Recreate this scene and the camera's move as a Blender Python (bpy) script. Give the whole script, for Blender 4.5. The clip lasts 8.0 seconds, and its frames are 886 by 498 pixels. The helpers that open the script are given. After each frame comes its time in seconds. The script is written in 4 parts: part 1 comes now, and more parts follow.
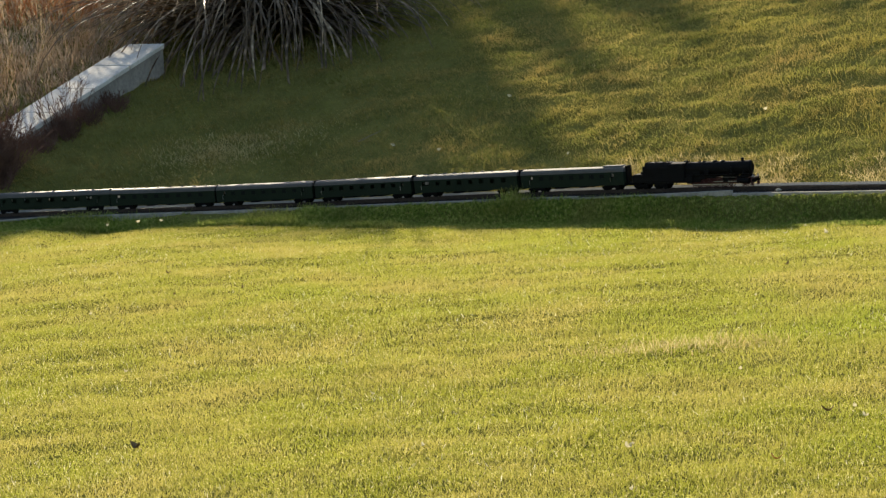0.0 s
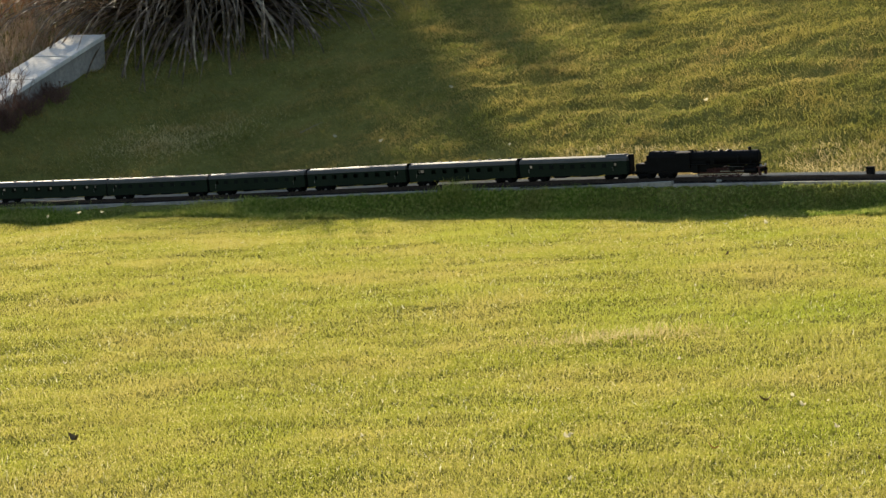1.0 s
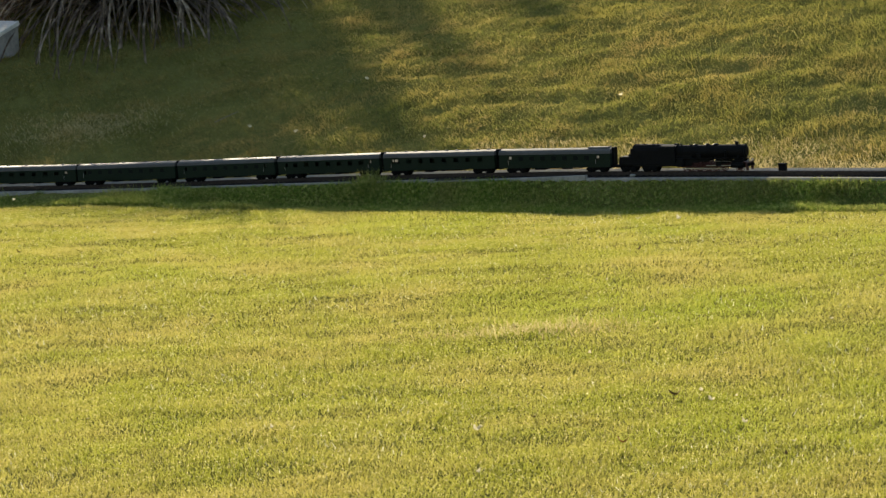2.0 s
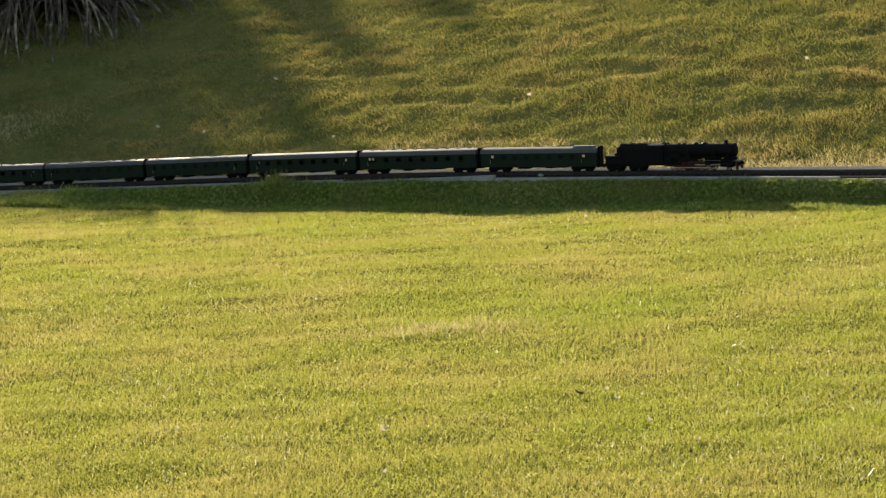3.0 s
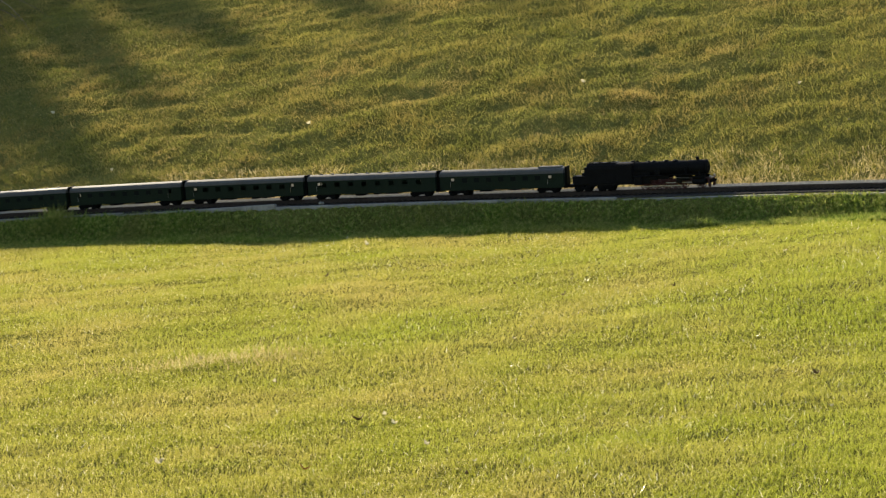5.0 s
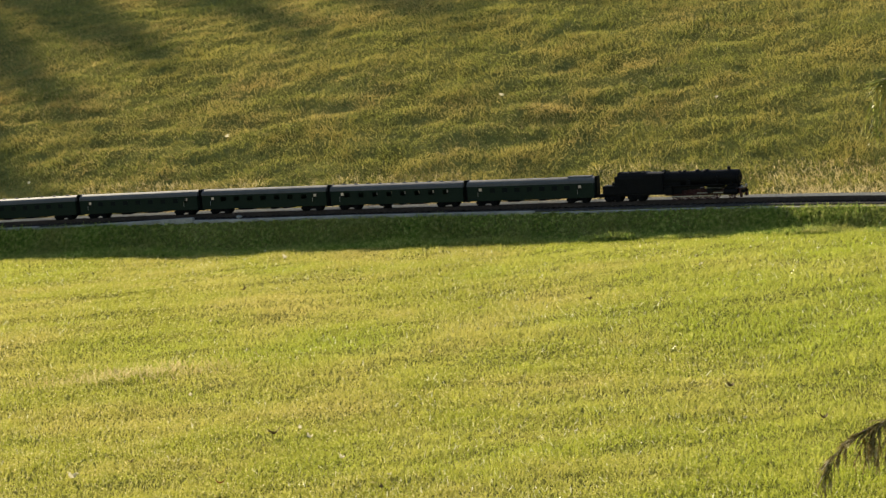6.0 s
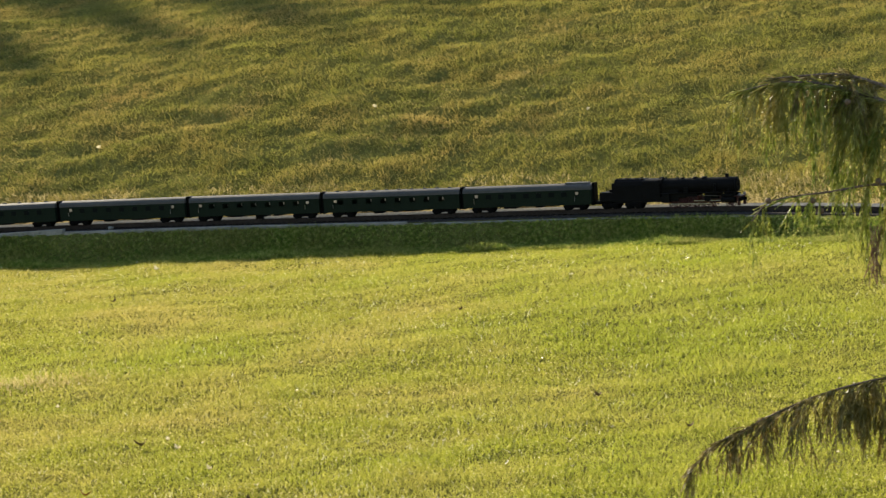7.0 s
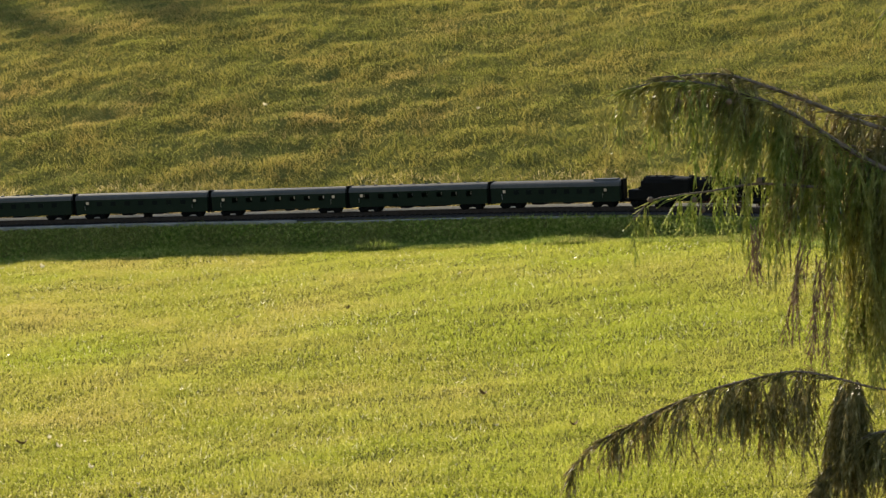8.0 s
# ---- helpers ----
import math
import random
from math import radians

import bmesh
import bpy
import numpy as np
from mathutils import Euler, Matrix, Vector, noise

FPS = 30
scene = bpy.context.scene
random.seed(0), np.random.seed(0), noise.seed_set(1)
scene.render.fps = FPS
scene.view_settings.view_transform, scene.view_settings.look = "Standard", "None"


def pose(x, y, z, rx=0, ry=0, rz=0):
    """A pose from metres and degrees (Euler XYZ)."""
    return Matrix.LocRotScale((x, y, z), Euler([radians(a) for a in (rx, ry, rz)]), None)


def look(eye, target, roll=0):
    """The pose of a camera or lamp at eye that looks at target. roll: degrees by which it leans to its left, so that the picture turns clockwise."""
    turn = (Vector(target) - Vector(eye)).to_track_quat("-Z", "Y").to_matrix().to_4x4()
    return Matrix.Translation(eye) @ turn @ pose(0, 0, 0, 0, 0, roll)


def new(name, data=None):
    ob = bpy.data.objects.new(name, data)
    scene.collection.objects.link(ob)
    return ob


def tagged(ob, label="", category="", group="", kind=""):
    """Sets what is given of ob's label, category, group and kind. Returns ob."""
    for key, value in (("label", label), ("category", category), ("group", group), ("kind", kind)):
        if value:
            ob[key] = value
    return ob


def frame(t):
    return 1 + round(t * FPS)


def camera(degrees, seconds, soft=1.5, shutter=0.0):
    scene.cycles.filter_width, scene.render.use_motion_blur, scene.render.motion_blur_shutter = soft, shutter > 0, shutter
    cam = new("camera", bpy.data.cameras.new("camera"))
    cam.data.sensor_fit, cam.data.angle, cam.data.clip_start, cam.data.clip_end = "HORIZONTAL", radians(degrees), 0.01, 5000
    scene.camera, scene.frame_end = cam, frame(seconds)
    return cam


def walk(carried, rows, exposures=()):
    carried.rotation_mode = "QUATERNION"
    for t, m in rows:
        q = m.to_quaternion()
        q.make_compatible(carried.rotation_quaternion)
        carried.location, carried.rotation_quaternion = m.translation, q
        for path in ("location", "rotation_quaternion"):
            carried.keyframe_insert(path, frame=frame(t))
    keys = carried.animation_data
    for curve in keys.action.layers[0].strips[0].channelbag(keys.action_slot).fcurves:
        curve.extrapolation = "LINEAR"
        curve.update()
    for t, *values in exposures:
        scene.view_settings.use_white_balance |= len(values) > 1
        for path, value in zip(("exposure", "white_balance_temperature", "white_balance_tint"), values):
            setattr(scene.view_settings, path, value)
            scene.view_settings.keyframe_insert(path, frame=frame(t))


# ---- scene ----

# ---- camera ----
cam = camera(21.86, 8.0, soft=1.25, shutter=0.3)
EYE = 1.6
PATH = [  # seconds, x, y, z from the first eye, yaw, pitch, roll
    (0.0, 0.0, 0.0, 0.0, 0.0, -7.857, 2.6),
    (0.5, 0.009, -0.005, 0.0, -0.527, -7.987, 2.504),
    (1.0, 0.018, -0.001, -0.002, -1.383, -8.134, 2.494),
    (2.5, 0.038, -0.004, -0.002, -4.62, -8.484, 1.268),
    (3.0, 0.05, -0.007, 0.0, -5.707, -8.475, 1.467),
    (3.5, 0.068, -0.007, -0.003, -6.732, -8.203, 1.727),
    (4.0, 0.094, 0.001, -0.01, -8.003, -8.045, 1.923),
    (4.5, 0.113, 0.004, -0.016, -9.64, -7.975, 2.212),
    (6.0, 0.141, -0.008, -0.017, -12.874, -7.634, 2.031),
    (6.5, 0.162, -0.016, -0.022, -14.245, -7.449, 1.934),
    (7.0, 0.174, -0.025, -0.022, -15.917, -7.438, 1.735),
    (7.5, 0.184, -0.021, -0.026, -17.353, -7.456, 1.333),
    (8.0, 0.206, -0.022, -0.031, -18.563, -7.495, 1.161),
]
walk(cam, [(t, pose(x, y, EYE + z, 0, 0, w) @ pose(0, 0, 0, p, 0, 0) @ pose(0, 0, 0, 0, r, 0) @ pose(0, 0, 0, 90, 0, 0)) for t, x, y, z, w, p, r in PATH])

# ---- light ----
SUN_EL, SUN_AZ = 21.0, -12.0  # degrees; azimuth clockwise from the first view
sun_way = Vector((math.sin(radians(SUN_AZ)) * math.cos(radians(SUN_EL)),
                  math.cos(radians(SUN_AZ)) * math.cos(radians(SUN_EL)), math.sin(radians(SUN_EL))))
sun = new("sun", bpy.data.lights.new("sun", "SUN"))
sun.data.energy, sun.data.angle, sun.data.color = 5.0, radians(0.8), (1.0, 0.868, 0.64)
sun.matrix_basis = look(sun_way * 60, (0, 0, 0))
world = bpy.data.worlds.new("sky")
scene.world = world
world.use_nodes = True
sky = world.node_tree.nodes.new("ShaderNodeTexSky")
sky.sky_type, sky.sun_disc = "NISHITA", False
sky.sun_elevation, sky.sun_rotation = radians(SUN_EL), radians(SUN_AZ)
back = world.node_tree.nodes["Background"]
back.inputs["Strength"].default_value = 0.125
world.node_tree.links.new(sky.outputs[0], back.inputs["Color"])
scene.view_settings.exposure = 0.96


# ---- materials ----
def material(name, rough=0.8, metal=0.0):
    m = bpy.data.materials.new(name)
    m.use_nodes = True
    b = m.node_tree.nodes["Principled BSDF"]
    b.inputs["Roughness"].default_value, b.inputs["Metallic"].default_value = rough, metal
    return m, m.node_tree, b


def noise_at(nt, scale, detail=4.0, rough=0.6, coords="Object"):
    c = nt.nodes.new("ShaderNodeTexCoord")
    n = nt.nodes.new("ShaderNodeTexNoise")
    n.inputs["Scale"].default_value, n.inputs["Detail"].default_value, n.inputs["Roughness"].default_value = scale, detail, rough
    nt.links.new(c.outputs[coords], n.inputs["Vector"])
    return n.outputs["Fac"]


def ramp(nt, fac, stops):
    r = nt.nodes.new("ShaderNodeValToRGB")
    while len(r.color_ramp.elements) < len(stops):
        r.color_ramp.elements.new(0.5)
    for e, (at, col) in zip(r.color_ramp.elements, stops):
        e.position, e.color = at, (*col, 1)
    nt.links.new(fac, r.inputs["Fac"])
    return r.outputs["Color"]


def blend(nt, fac, a, b, kind="MIX"):
    m = nt.nodes.new("ShaderNodeMix")
    m.data_type, m.blend_type = "RGBA", kind
    for socket, value in ((m.inputs[0], fac), (m.inputs[6], a), (m.inputs[7], b)):
        if isinstance(value, (int, float)):
            socket.default_value = value
        elif isinstance(value, tuple):
            socket.default_value = (*value, 1)
        else:
            nt.links.new(value, socket)
    return m.outputs[2]


def bump(nt, b, height, strength, distance):
    n = nt.nodes.new("ShaderNodeBump")
    n.inputs["Strength"].default_value, n.inputs["Distance"].default_value = strength, distance
    nt.links.new(height, n.inputs["Height"])
    nt.links.new(n.outputs["Normal"], b.inputs["Normal"])


def mottled(name, dark, light, scale, rough=0.8, metal=0.0, fine=0.0, relief=0.0, gloss=0.3):
    """A surface of two tones at two scales, with a fine relief."""
    m, nt, b = material(name, rough, metal)
    a, c = noise_at(nt, scale), noise_at(nt, fine or scale * 9, 3.0)
    col = blend(nt, 0.5, ramp(nt, a, [(0.35, dark), (0.68, light)]), ramp(nt, c, [(0.3, dark), (0.7, light)]))
    nt.links.new(col, b.inputs["Base Color"])
    b.inputs["Specular IOR Level"].default_value = gloss
    if relief:
        bump(nt, b, c, 0.5, relief)
    return m


def leafy(name, tones, patch, patch_scale, clear=0.5, rough=0.5, fine=180.0, gloss=0.2, fresh=None):
    """Thin leaves that let light through. tones: ramp by leaf; patch: a second tone in patches; fresh: a third in wide patches."""
    m, nt, b = material(name, rough)
    col = ramp(nt, noise_at(nt, fine, 1.0), tones)
    big = ramp(nt, noise_at(nt, patch_scale, 5.0), [(0.42, (0, 0, 0)), (0.66, (1, 1, 1))])
    col = blend(nt, big, col, blend(nt, 0.45, col, patch))
    if fresh:
        c, xyz, lean = nt.nodes.new("ShaderNodeTexCoord"), nt.nodes.new("ShaderNodeSeparateXYZ"), nt.nodes.new("ShaderNodeMath")
        nt.links.new(c.outputs["Object"], xyz.inputs[0])
        lean.operation = "MULTIPLY_ADD"  # more of the fresh tone towards plus x
        lean.inputs[1].default_value = 0.05
        nt.links.new(xyz.outputs[0], lean.inputs[0])
        nt.links.new(noise_at(nt, patch_scale * 0.43, 3.0), lean.inputs[2])
        wide = ramp(nt, lean.outputs[0], [(0.54, (0, 0, 0)), (0.74, (1, 1, 1))])
        col = blend(nt, wide, col, blend(nt, 0.46, col, fresh))
    nt.links.new(col, b.inputs["Base Color"])
    b.inputs["Specular IOR Level"].default_value = gloss
    t = nt.nodes.new("ShaderNodeBsdfTranslucent")
    nt.links.new(col, t.inputs["Color"])
    mix = nt.nodes.new("ShaderNodeMixShader")
    mix.inputs[0].default_value = clear
    nt.links.new(b.outputs[0], mix.inputs[1])
    nt.links.new(t.outputs[0], mix.inputs[2])
    nt.links.new(mix.outputs[0], nt.nodes["Material Output"].inputs["Surface"])
    return m


M_SOIL = mottled("thatch", (0.08, 0.08, 0.02), (0.18, 0.165, 0.045), 2.0, 1.0, relief=0.01, gloss=0.0)
M_LAWN = leafy("lawn_grass", [(0.28, (0.19, 0.2, 0.018)), (0.46, (0.285, 0.295, 0.038)), (0.6, (0.39, 0.375, 0.075)), (0.72, (0.74, 0.66, 0.38))], (0.52, 0.4, 0.14), 1.5, 0.64, 0.5, 120.0, 0.05, fresh=(0.3, 0.37, 0.03))
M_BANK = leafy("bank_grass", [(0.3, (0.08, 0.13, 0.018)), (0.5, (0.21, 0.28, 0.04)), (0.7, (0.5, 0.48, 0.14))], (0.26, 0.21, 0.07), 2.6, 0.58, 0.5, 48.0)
M_HILL = leafy("hill_grass", [(0.28, (0.13, 0.145, 0.03)), (0.48, (0.195, 0.19, 0.042)), (0.62, (0.285, 0.24, 0.07)), (0.75, (0.45, 0.36, 0.16))], (0.52, 0.33, 0.115), 2.1, 0.6, 0.6, 34.0, 0.12, fresh=(0.24, 0.235, 0.04))
M_CONCRETE = mottled("concrete", (0.16, 0.143, 0.118), (0.35, 0.315, 0.265), 6.0, 0.9, relief=0.002, gloss=0.05)
M_BALLAST = mottled("ballast", (0.03, 0.027, 0.024), (0.085, 0.075, 0.065), 60.0, 0.95, relief=0.003, gloss=0.0)
M_GRAVEL = mottled("pale_gravel", (0.14, 0.13, 0.105), (0.37, 0.34, 0.28), 70.0, 0.95, relief=0.004, gloss=0.0)
M_SLEEPER = mottled("sleeper", (0.02, 0.016, 0.012), (0.055, 0.044, 0.034), 20.0, 0.85, gloss=0.05)
M_RAIL = mottled("rail_metal", (0.022, 0.015, 0.011), (0.055, 0.04, 0.03), 12.0, 0.65, 0.2, gloss=0.1)
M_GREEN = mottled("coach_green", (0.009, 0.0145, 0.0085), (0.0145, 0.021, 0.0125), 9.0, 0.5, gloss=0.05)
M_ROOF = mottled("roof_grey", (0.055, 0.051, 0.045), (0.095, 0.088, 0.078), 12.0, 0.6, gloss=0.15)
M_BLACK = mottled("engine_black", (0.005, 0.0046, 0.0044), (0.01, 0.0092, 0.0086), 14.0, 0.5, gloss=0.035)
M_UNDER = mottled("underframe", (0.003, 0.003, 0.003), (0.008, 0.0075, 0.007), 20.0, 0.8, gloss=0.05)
M_RED = mottled("wheel_red", (0.022, 0.004, 0.0035), (0.05, 0.008, 0.006), 20.0, 0.5)
M_PANE = mottled("dark_pane", (0.004, 0.006, 0.005), (0.006, 0.009, 0.0075), 15.0, 0.45, gloss=0.06)
M_FROST = leafy("frosted_pane", [(0.3, (0.3, 0.3, 0.28)), (0.7, (0.42, 0.42, 0.4))], (0.36, 0.36, 0.34), 9.0, 0.75, 0.4, 60.0)
M_STEEL = mottled("bare_steel", (0.2, 0.19, 0.18), (0.35, 0.34, 0.33), 30.0, 0.35, 0.9)


# ---- plan of the line and the ground ----
BEND = (-0.3707, -0.3581, 0.1424, -1.9985, 12.4832)
CLIMB = (-0.0257, -0.0555, 0.0656, 0.1119, -0.0618, 0.1332, 0.1366)
X_A, X_B = -3.0, 5.2


def extended(coefs, x, flat=0.0):
    """A polynomial in (x - 2) / 3, carried on along its tangents past X_A and X_B."""
    x = np.asarray(x, float)
    c = np.clip(x, X_A, X_B)
    u = (c - 2) / 3
    slope = np.polyval(np.polyder(np.array(coefs)), u) / 3
    return np.polyval(coefs, u) + slope * (x - c) * (1 - flat)


def track_y(x):
    return extended(BEND, x)


def track_z(x):
    return extended(CLIMB, x, 1.0)


LINE_X = np.linspace(-60, 30, 9001)
LINE_Y = track_y(LINE_X)
LINE_S = np.concatenate([[0], np.cumsum(np.hypot(np.diff(LINE_X), np.diff(LINE_Y)))])
LINE_S -= np.interp(0, LINE_X, LINE_S)


def along(s, off=0.0, up=0.0):
    """A place on the line at s metres, off to its far side, up over the rail's foot; and the heading there."""
    x = np.interp(s, LINE_S, LINE_X)
    a, b = np.interp(s - 0.02, LINE_S, LINE_X), np.interp(s + 0.02, LINE_S, LINE_X)
    d = Vector((b - a, float(track_y(b) - track_y(a)), float(track_z(b) - track_z(a)))).normalized()
    n = Vector((-d.y, d.x, 0)).normalized()
    return Vector((x, float(track_y(x)), float(track_z(x)) + up)) + n * off, d


BASE_X = (-2.7, -2.1, -1.6, -1.05, -0.5, 0.06, 0.7, 1.3, 1.85, 2.4, 3.15, 3.5, 3.85, 4.27, 4.6, 5.2)
BASE_Z = (-0.18, -0.23, -0.2, -0.165, -0.155, -0.14, -0.105, -0.075, -0.06, -0.015, 0.02, 0.04, 0.07, 0.10, 0.14, 0.2)
NEAR = np.searchsorted(LINE_X, np.linspace(-45, 25, 1401))


def line_gap(x, y):
    """Signed distance from the line (far side plus) and the x of its nearest point."""
    x, y = np.asarray(x, float).ravel(), np.asarray(y, float).ravel()
    out, foot = np.empty(len(x)), np.empty(len(x))
    lx, ly = LINE_X[NEAR], LINE_Y[NEAR]
    for i in range(0, len(x), 4000):
        d = (x[i:i + 4000, None] - lx) ** 2 + (y[i:i + 4000, None] - ly) ** 2
        k = d.argmin(1)
        foot[i:i + 4000] = lx[k]
        out[i:i + 4000] = np.sqrt(d[np.arange(len(k)), k]) * np.sign(y[i:i + 4000] - track_y(x[i:i + 4000]))
    return out, foot


def ease(t):
    t = np.clip(t, 0, 1)
    return t * t * (3 - 2 * t)


def lumps(x, y, scale, seed):
    """Smooth random relief, about -1 to 1."""
    r = np.random.RandomState(seed)
    v = np.zeros_like(x)
    for k in range(14):
        a, f, p = r.rand() * 6.283, scale * (0.5 + r.rand() * 1.6), r.rand() * 6.283
        v += np.sin((x * np.cos(a) + y * np.sin(a)) * f + p + 0.8 * np.sin((x * np.sin(a) - y * np.cos(a)) * f * 0.6 + p * 2))
    return v / 5


def ground_z(x, y):
    x, y = np.asarray(x, float).ravel(), np.asarray(y, float).ravel()
    n, foot = line_gap(x, y)
    top = track_z(foot) - 0.03
    base = np.interp(foot, BASE_X, BASE_Z)
    plane = 0.025 * np.clip(x, -12, 12)
    lawn = base + (plane - base) * ease((-n - 0.28) / 3.4) + (0.007 * lumps(x, y, 4.0, 5) + 0.0045 * lumps(x * 0.6, y, 13.0, 6)) * ease((-n - 0.3) / 0.6)
    bank = top + (base - top) * ease((-n - 0.13) / 0.17)
    up = np.clip(n - 0.14, 0, None)
    hill = top + 0.02 * ease(up / 0.1) + HILL * (np.sqrt(up * up + 0.04) - 0.2) * 1.0
    crest = top + 3.6 * (1 - np.exp(-(hill - top) / 3.6))
    hill = np.where(hill - top > 0, crest, hill) + 0.015 * lumps(x, y, 1.6, 8) * ease(up / 0.8) + (0.008 * lumps(x, y, 8.0, 9) + 0.011 * lumps(x * 0.7, y, 17.0, 10)) * ease(up / 0.4)
    return np.where(n > -0.13, np.where(n > 0.14, hill, top), np.where(n > -0.3, bank, lawn))


HILL = 0.36


def mesh_from(name, verts, faces, mat, smooth=True):
    me = bpy.data.meshes.new(name)
    verts, faces = np.asarray(verts, np.float32), np.asarray(faces, np.int32)
    me.vertices.add(len(verts))
    me.vertices.foreach_set("co", verts.ravel())
    k = faces.shape[1]
    me.loops.add(faces.size)
    me.loops.foreach_set("vertex_index", faces.ravel())
    me.polygons.add(len(faces))
    me.polygons.foreach_set("loop_start", np.arange(0, faces.size, k, dtype=np.int32))
    me.polygons.foreach_set("use_smooth", np.full(len(faces), smooth))
    me.update(calc_edges=True)
    me.materials.append(mat)
    return me


def spaced(a, b, step, reach):
    """Even steps from a to b, then ever wider ones out to the reach."""
    mid = np.arange(a, b, step)
    w = step * np.cumsum(1.22 ** np.arange(1, 60))
    w = w[w < reach]
    return np.concatenate([a - w[::-1], mid, mid[-1] + w])


GX, GY = spaced(-5.0, 7.0, 0.06, 900), spaced(4.5, 19.0, 0.06, 900)
gx, gy = np.meshgrid(GX, GY)
GZ = ground_z(gx, gy).reshape(gx.shape)
i, j = np.meshgrid(np.arange(len(GX) - 1), np.arange(len(GY) - 1))
q = (j * len(GX) + i).ravel()
ground = new("ground", mesh_from("ground", np.stack([gx.ravel(), gy.ravel(), GZ.ravel()], 1),
                                 np.stack([q, q + 1, q + 1 + len(GX), q + len(GX)], 1), M_SOIL))
tagged(ground, "mown garden lawn rising to a grassy hillside behind a raised miniature track", "ground", kind="structure")


GAP = line_gap(gx, gy)[0].reshape(gx.shape)


def on_grid(g, x, y):
    """Values between the points of the ground's grid."""
    x, y = np.asarray(x, float), np.asarray(y, float)
    i = np.clip(np.searchsorted(GX, x) - 1, 0, len(GX) - 2)
    j = np.clip(np.searchsorted(GY, y) - 1, 0, len(GY) - 2)
    u, v = (x - GX[i]) / (GX[i + 1] - GX[i]), (y - GY[j]) / (GY[j + 1] - GY[j])
    return (g[j, i] * (1 - u) + g[j, i + 1] * u) * (1 - v) + (g[j + 1, i] * (1 - u) + g[j + 1, i + 1] * u) * v


def on_ground(x, y):
    return on_grid(GZ, x, y)


# ---- small building tools ----
def box(bm, x0, x1, y0, y1, z0, z1, bevel=0.0):
    r = bmesh.ops.create_cube(bm, size=1)
    vs = r["verts"]
    bmesh.ops.transform(bm, verts=vs, matrix=Matrix.Translation(((x0 + x1) / 2, (y0 + y1) / 2, (z0 + z1) / 2)) @ Matrix.Diagonal((x1 - x0, y1 - y0, z1 - z0, 1)))
    if bevel:
        bmesh.ops.bevel(bm, geom=list({e for v in vs for e in v.link_edges}), offset=bevel, segments=2, affect="EDGES", profile=0.5)


def rod(bm, a, b, r0, r1=None, n=10):
    """A cylinder or cone from a to b."""
    a, b = Vector(a), Vector(b)
    m = Matrix.Translation((a + b) / 2) @ (b - a).to_track_quat("Z", "Y").to_matrix().to_4x4()
    bmesh.ops.create_cone(bm, cap_ends=True, segments=n, radius1=r0, radius2=r0 if r1 is None else r1, depth=(b - a).length, matrix=m)


def prism(bm, outline, x0, x1):
    """An outline of (y, z) drawn out from x0 to x1."""
    a = [bm.verts.new((x0, y, z)) for y, z in outline]
    b = [bm.verts.new((x1, y, z)) for y, z in outline]
    n = len(outline)
    for k in range(n):
        bm.faces.new((a[k], a[(k + 1) % n], b[(k + 1) % n], b[k]))
    bm.faces.new(a[::-1])
    bm.faces.new(b)


def part(name, bm, mat, parent, label="", smooth=False):
    me = bpy.data.meshes.new(name)
    bmesh.ops.recalc_face_normals(bm, faces=bm.faces)
    bm.to_mesh(me)
    bm.free()
    me.materials.append(mat)
    if smooth:
        me.polygons.foreach_set("use_smooth", [True] * len(me.polygons))
    ob = new(name, me)
    ob.parent = parent
    if label:
        tagged(ob, label)
    return ob


def arrow(p, d):
    """The pose at p with x along d and z up."""
    y = Vector((0, 0, 1)).cross(d).normalized()
    z = d.cross(y)
    return Matrix(((d.x, y.x, z.x, p.x), (d.y, y.y, z.y, p.y), (d.z, y.z, z.z, p.z), (0, 0, 0, 1)))


# ---- the line ----
def sweep(outline, s0, s1, step):
    """An outline of (off, up) swept along the line."""
    ss = np.arange(s0, s1 + step / 2, step)
    verts, n = [], len(outline)
    for s in ss:
        p, d = along(s)
        side = Vector((-d.y, d.x, 0)).normalized()
        verts += [p + side * o + Vector((0, 0, h)) for o, h in outline]
    faces = [(k * n + a, k * n + (a + 1) % n, (k + 1) * n + (a + 1) % n, (k + 1) * n + a) for k in range(len(ss) - 1) for a in range(n)]
    return [tuple(v) for v in verts], faces


line = new("garden_railway_track", None)
tagged(line, "miniature railway track with two rusty rails on dark sleepers", "track")
v, f = sweep([(-0.1, -0.05), (0.125, -0.05), (0.125, -0.024), (-0.1, -0.024)], -5.0, 9.0, 0.1)
bed = new("ballast_bed", mesh_from("ballast_bed", v, f, M_BALLAST, False))
bed.parent = line
for side in (-0.0235, 0.0235):
    v, f = sweep([(side - 0.003, -0.017), (side + 0.003, -0.017), (side + 0.0015, -0.003), (side + 0.0015, 0.0), (side - 0.0015, 0.0), (side - 0.0015, -0.003)], -5.0, 9.0, 0.08)
    r = new("rail", mesh_from("rail", v, f, M_RAIL, False))
    r.parent = line

# ---- the train ----
SPEED = (0.001285, 0.011134, 0.392318, 2.180471)


def run(t):
    return float(np.polyval(SPEED, t))


LENGTHS = (0.738, 0.794, 0.779, 0.780, 0.785, 0.785)
ENGINE = 0.82


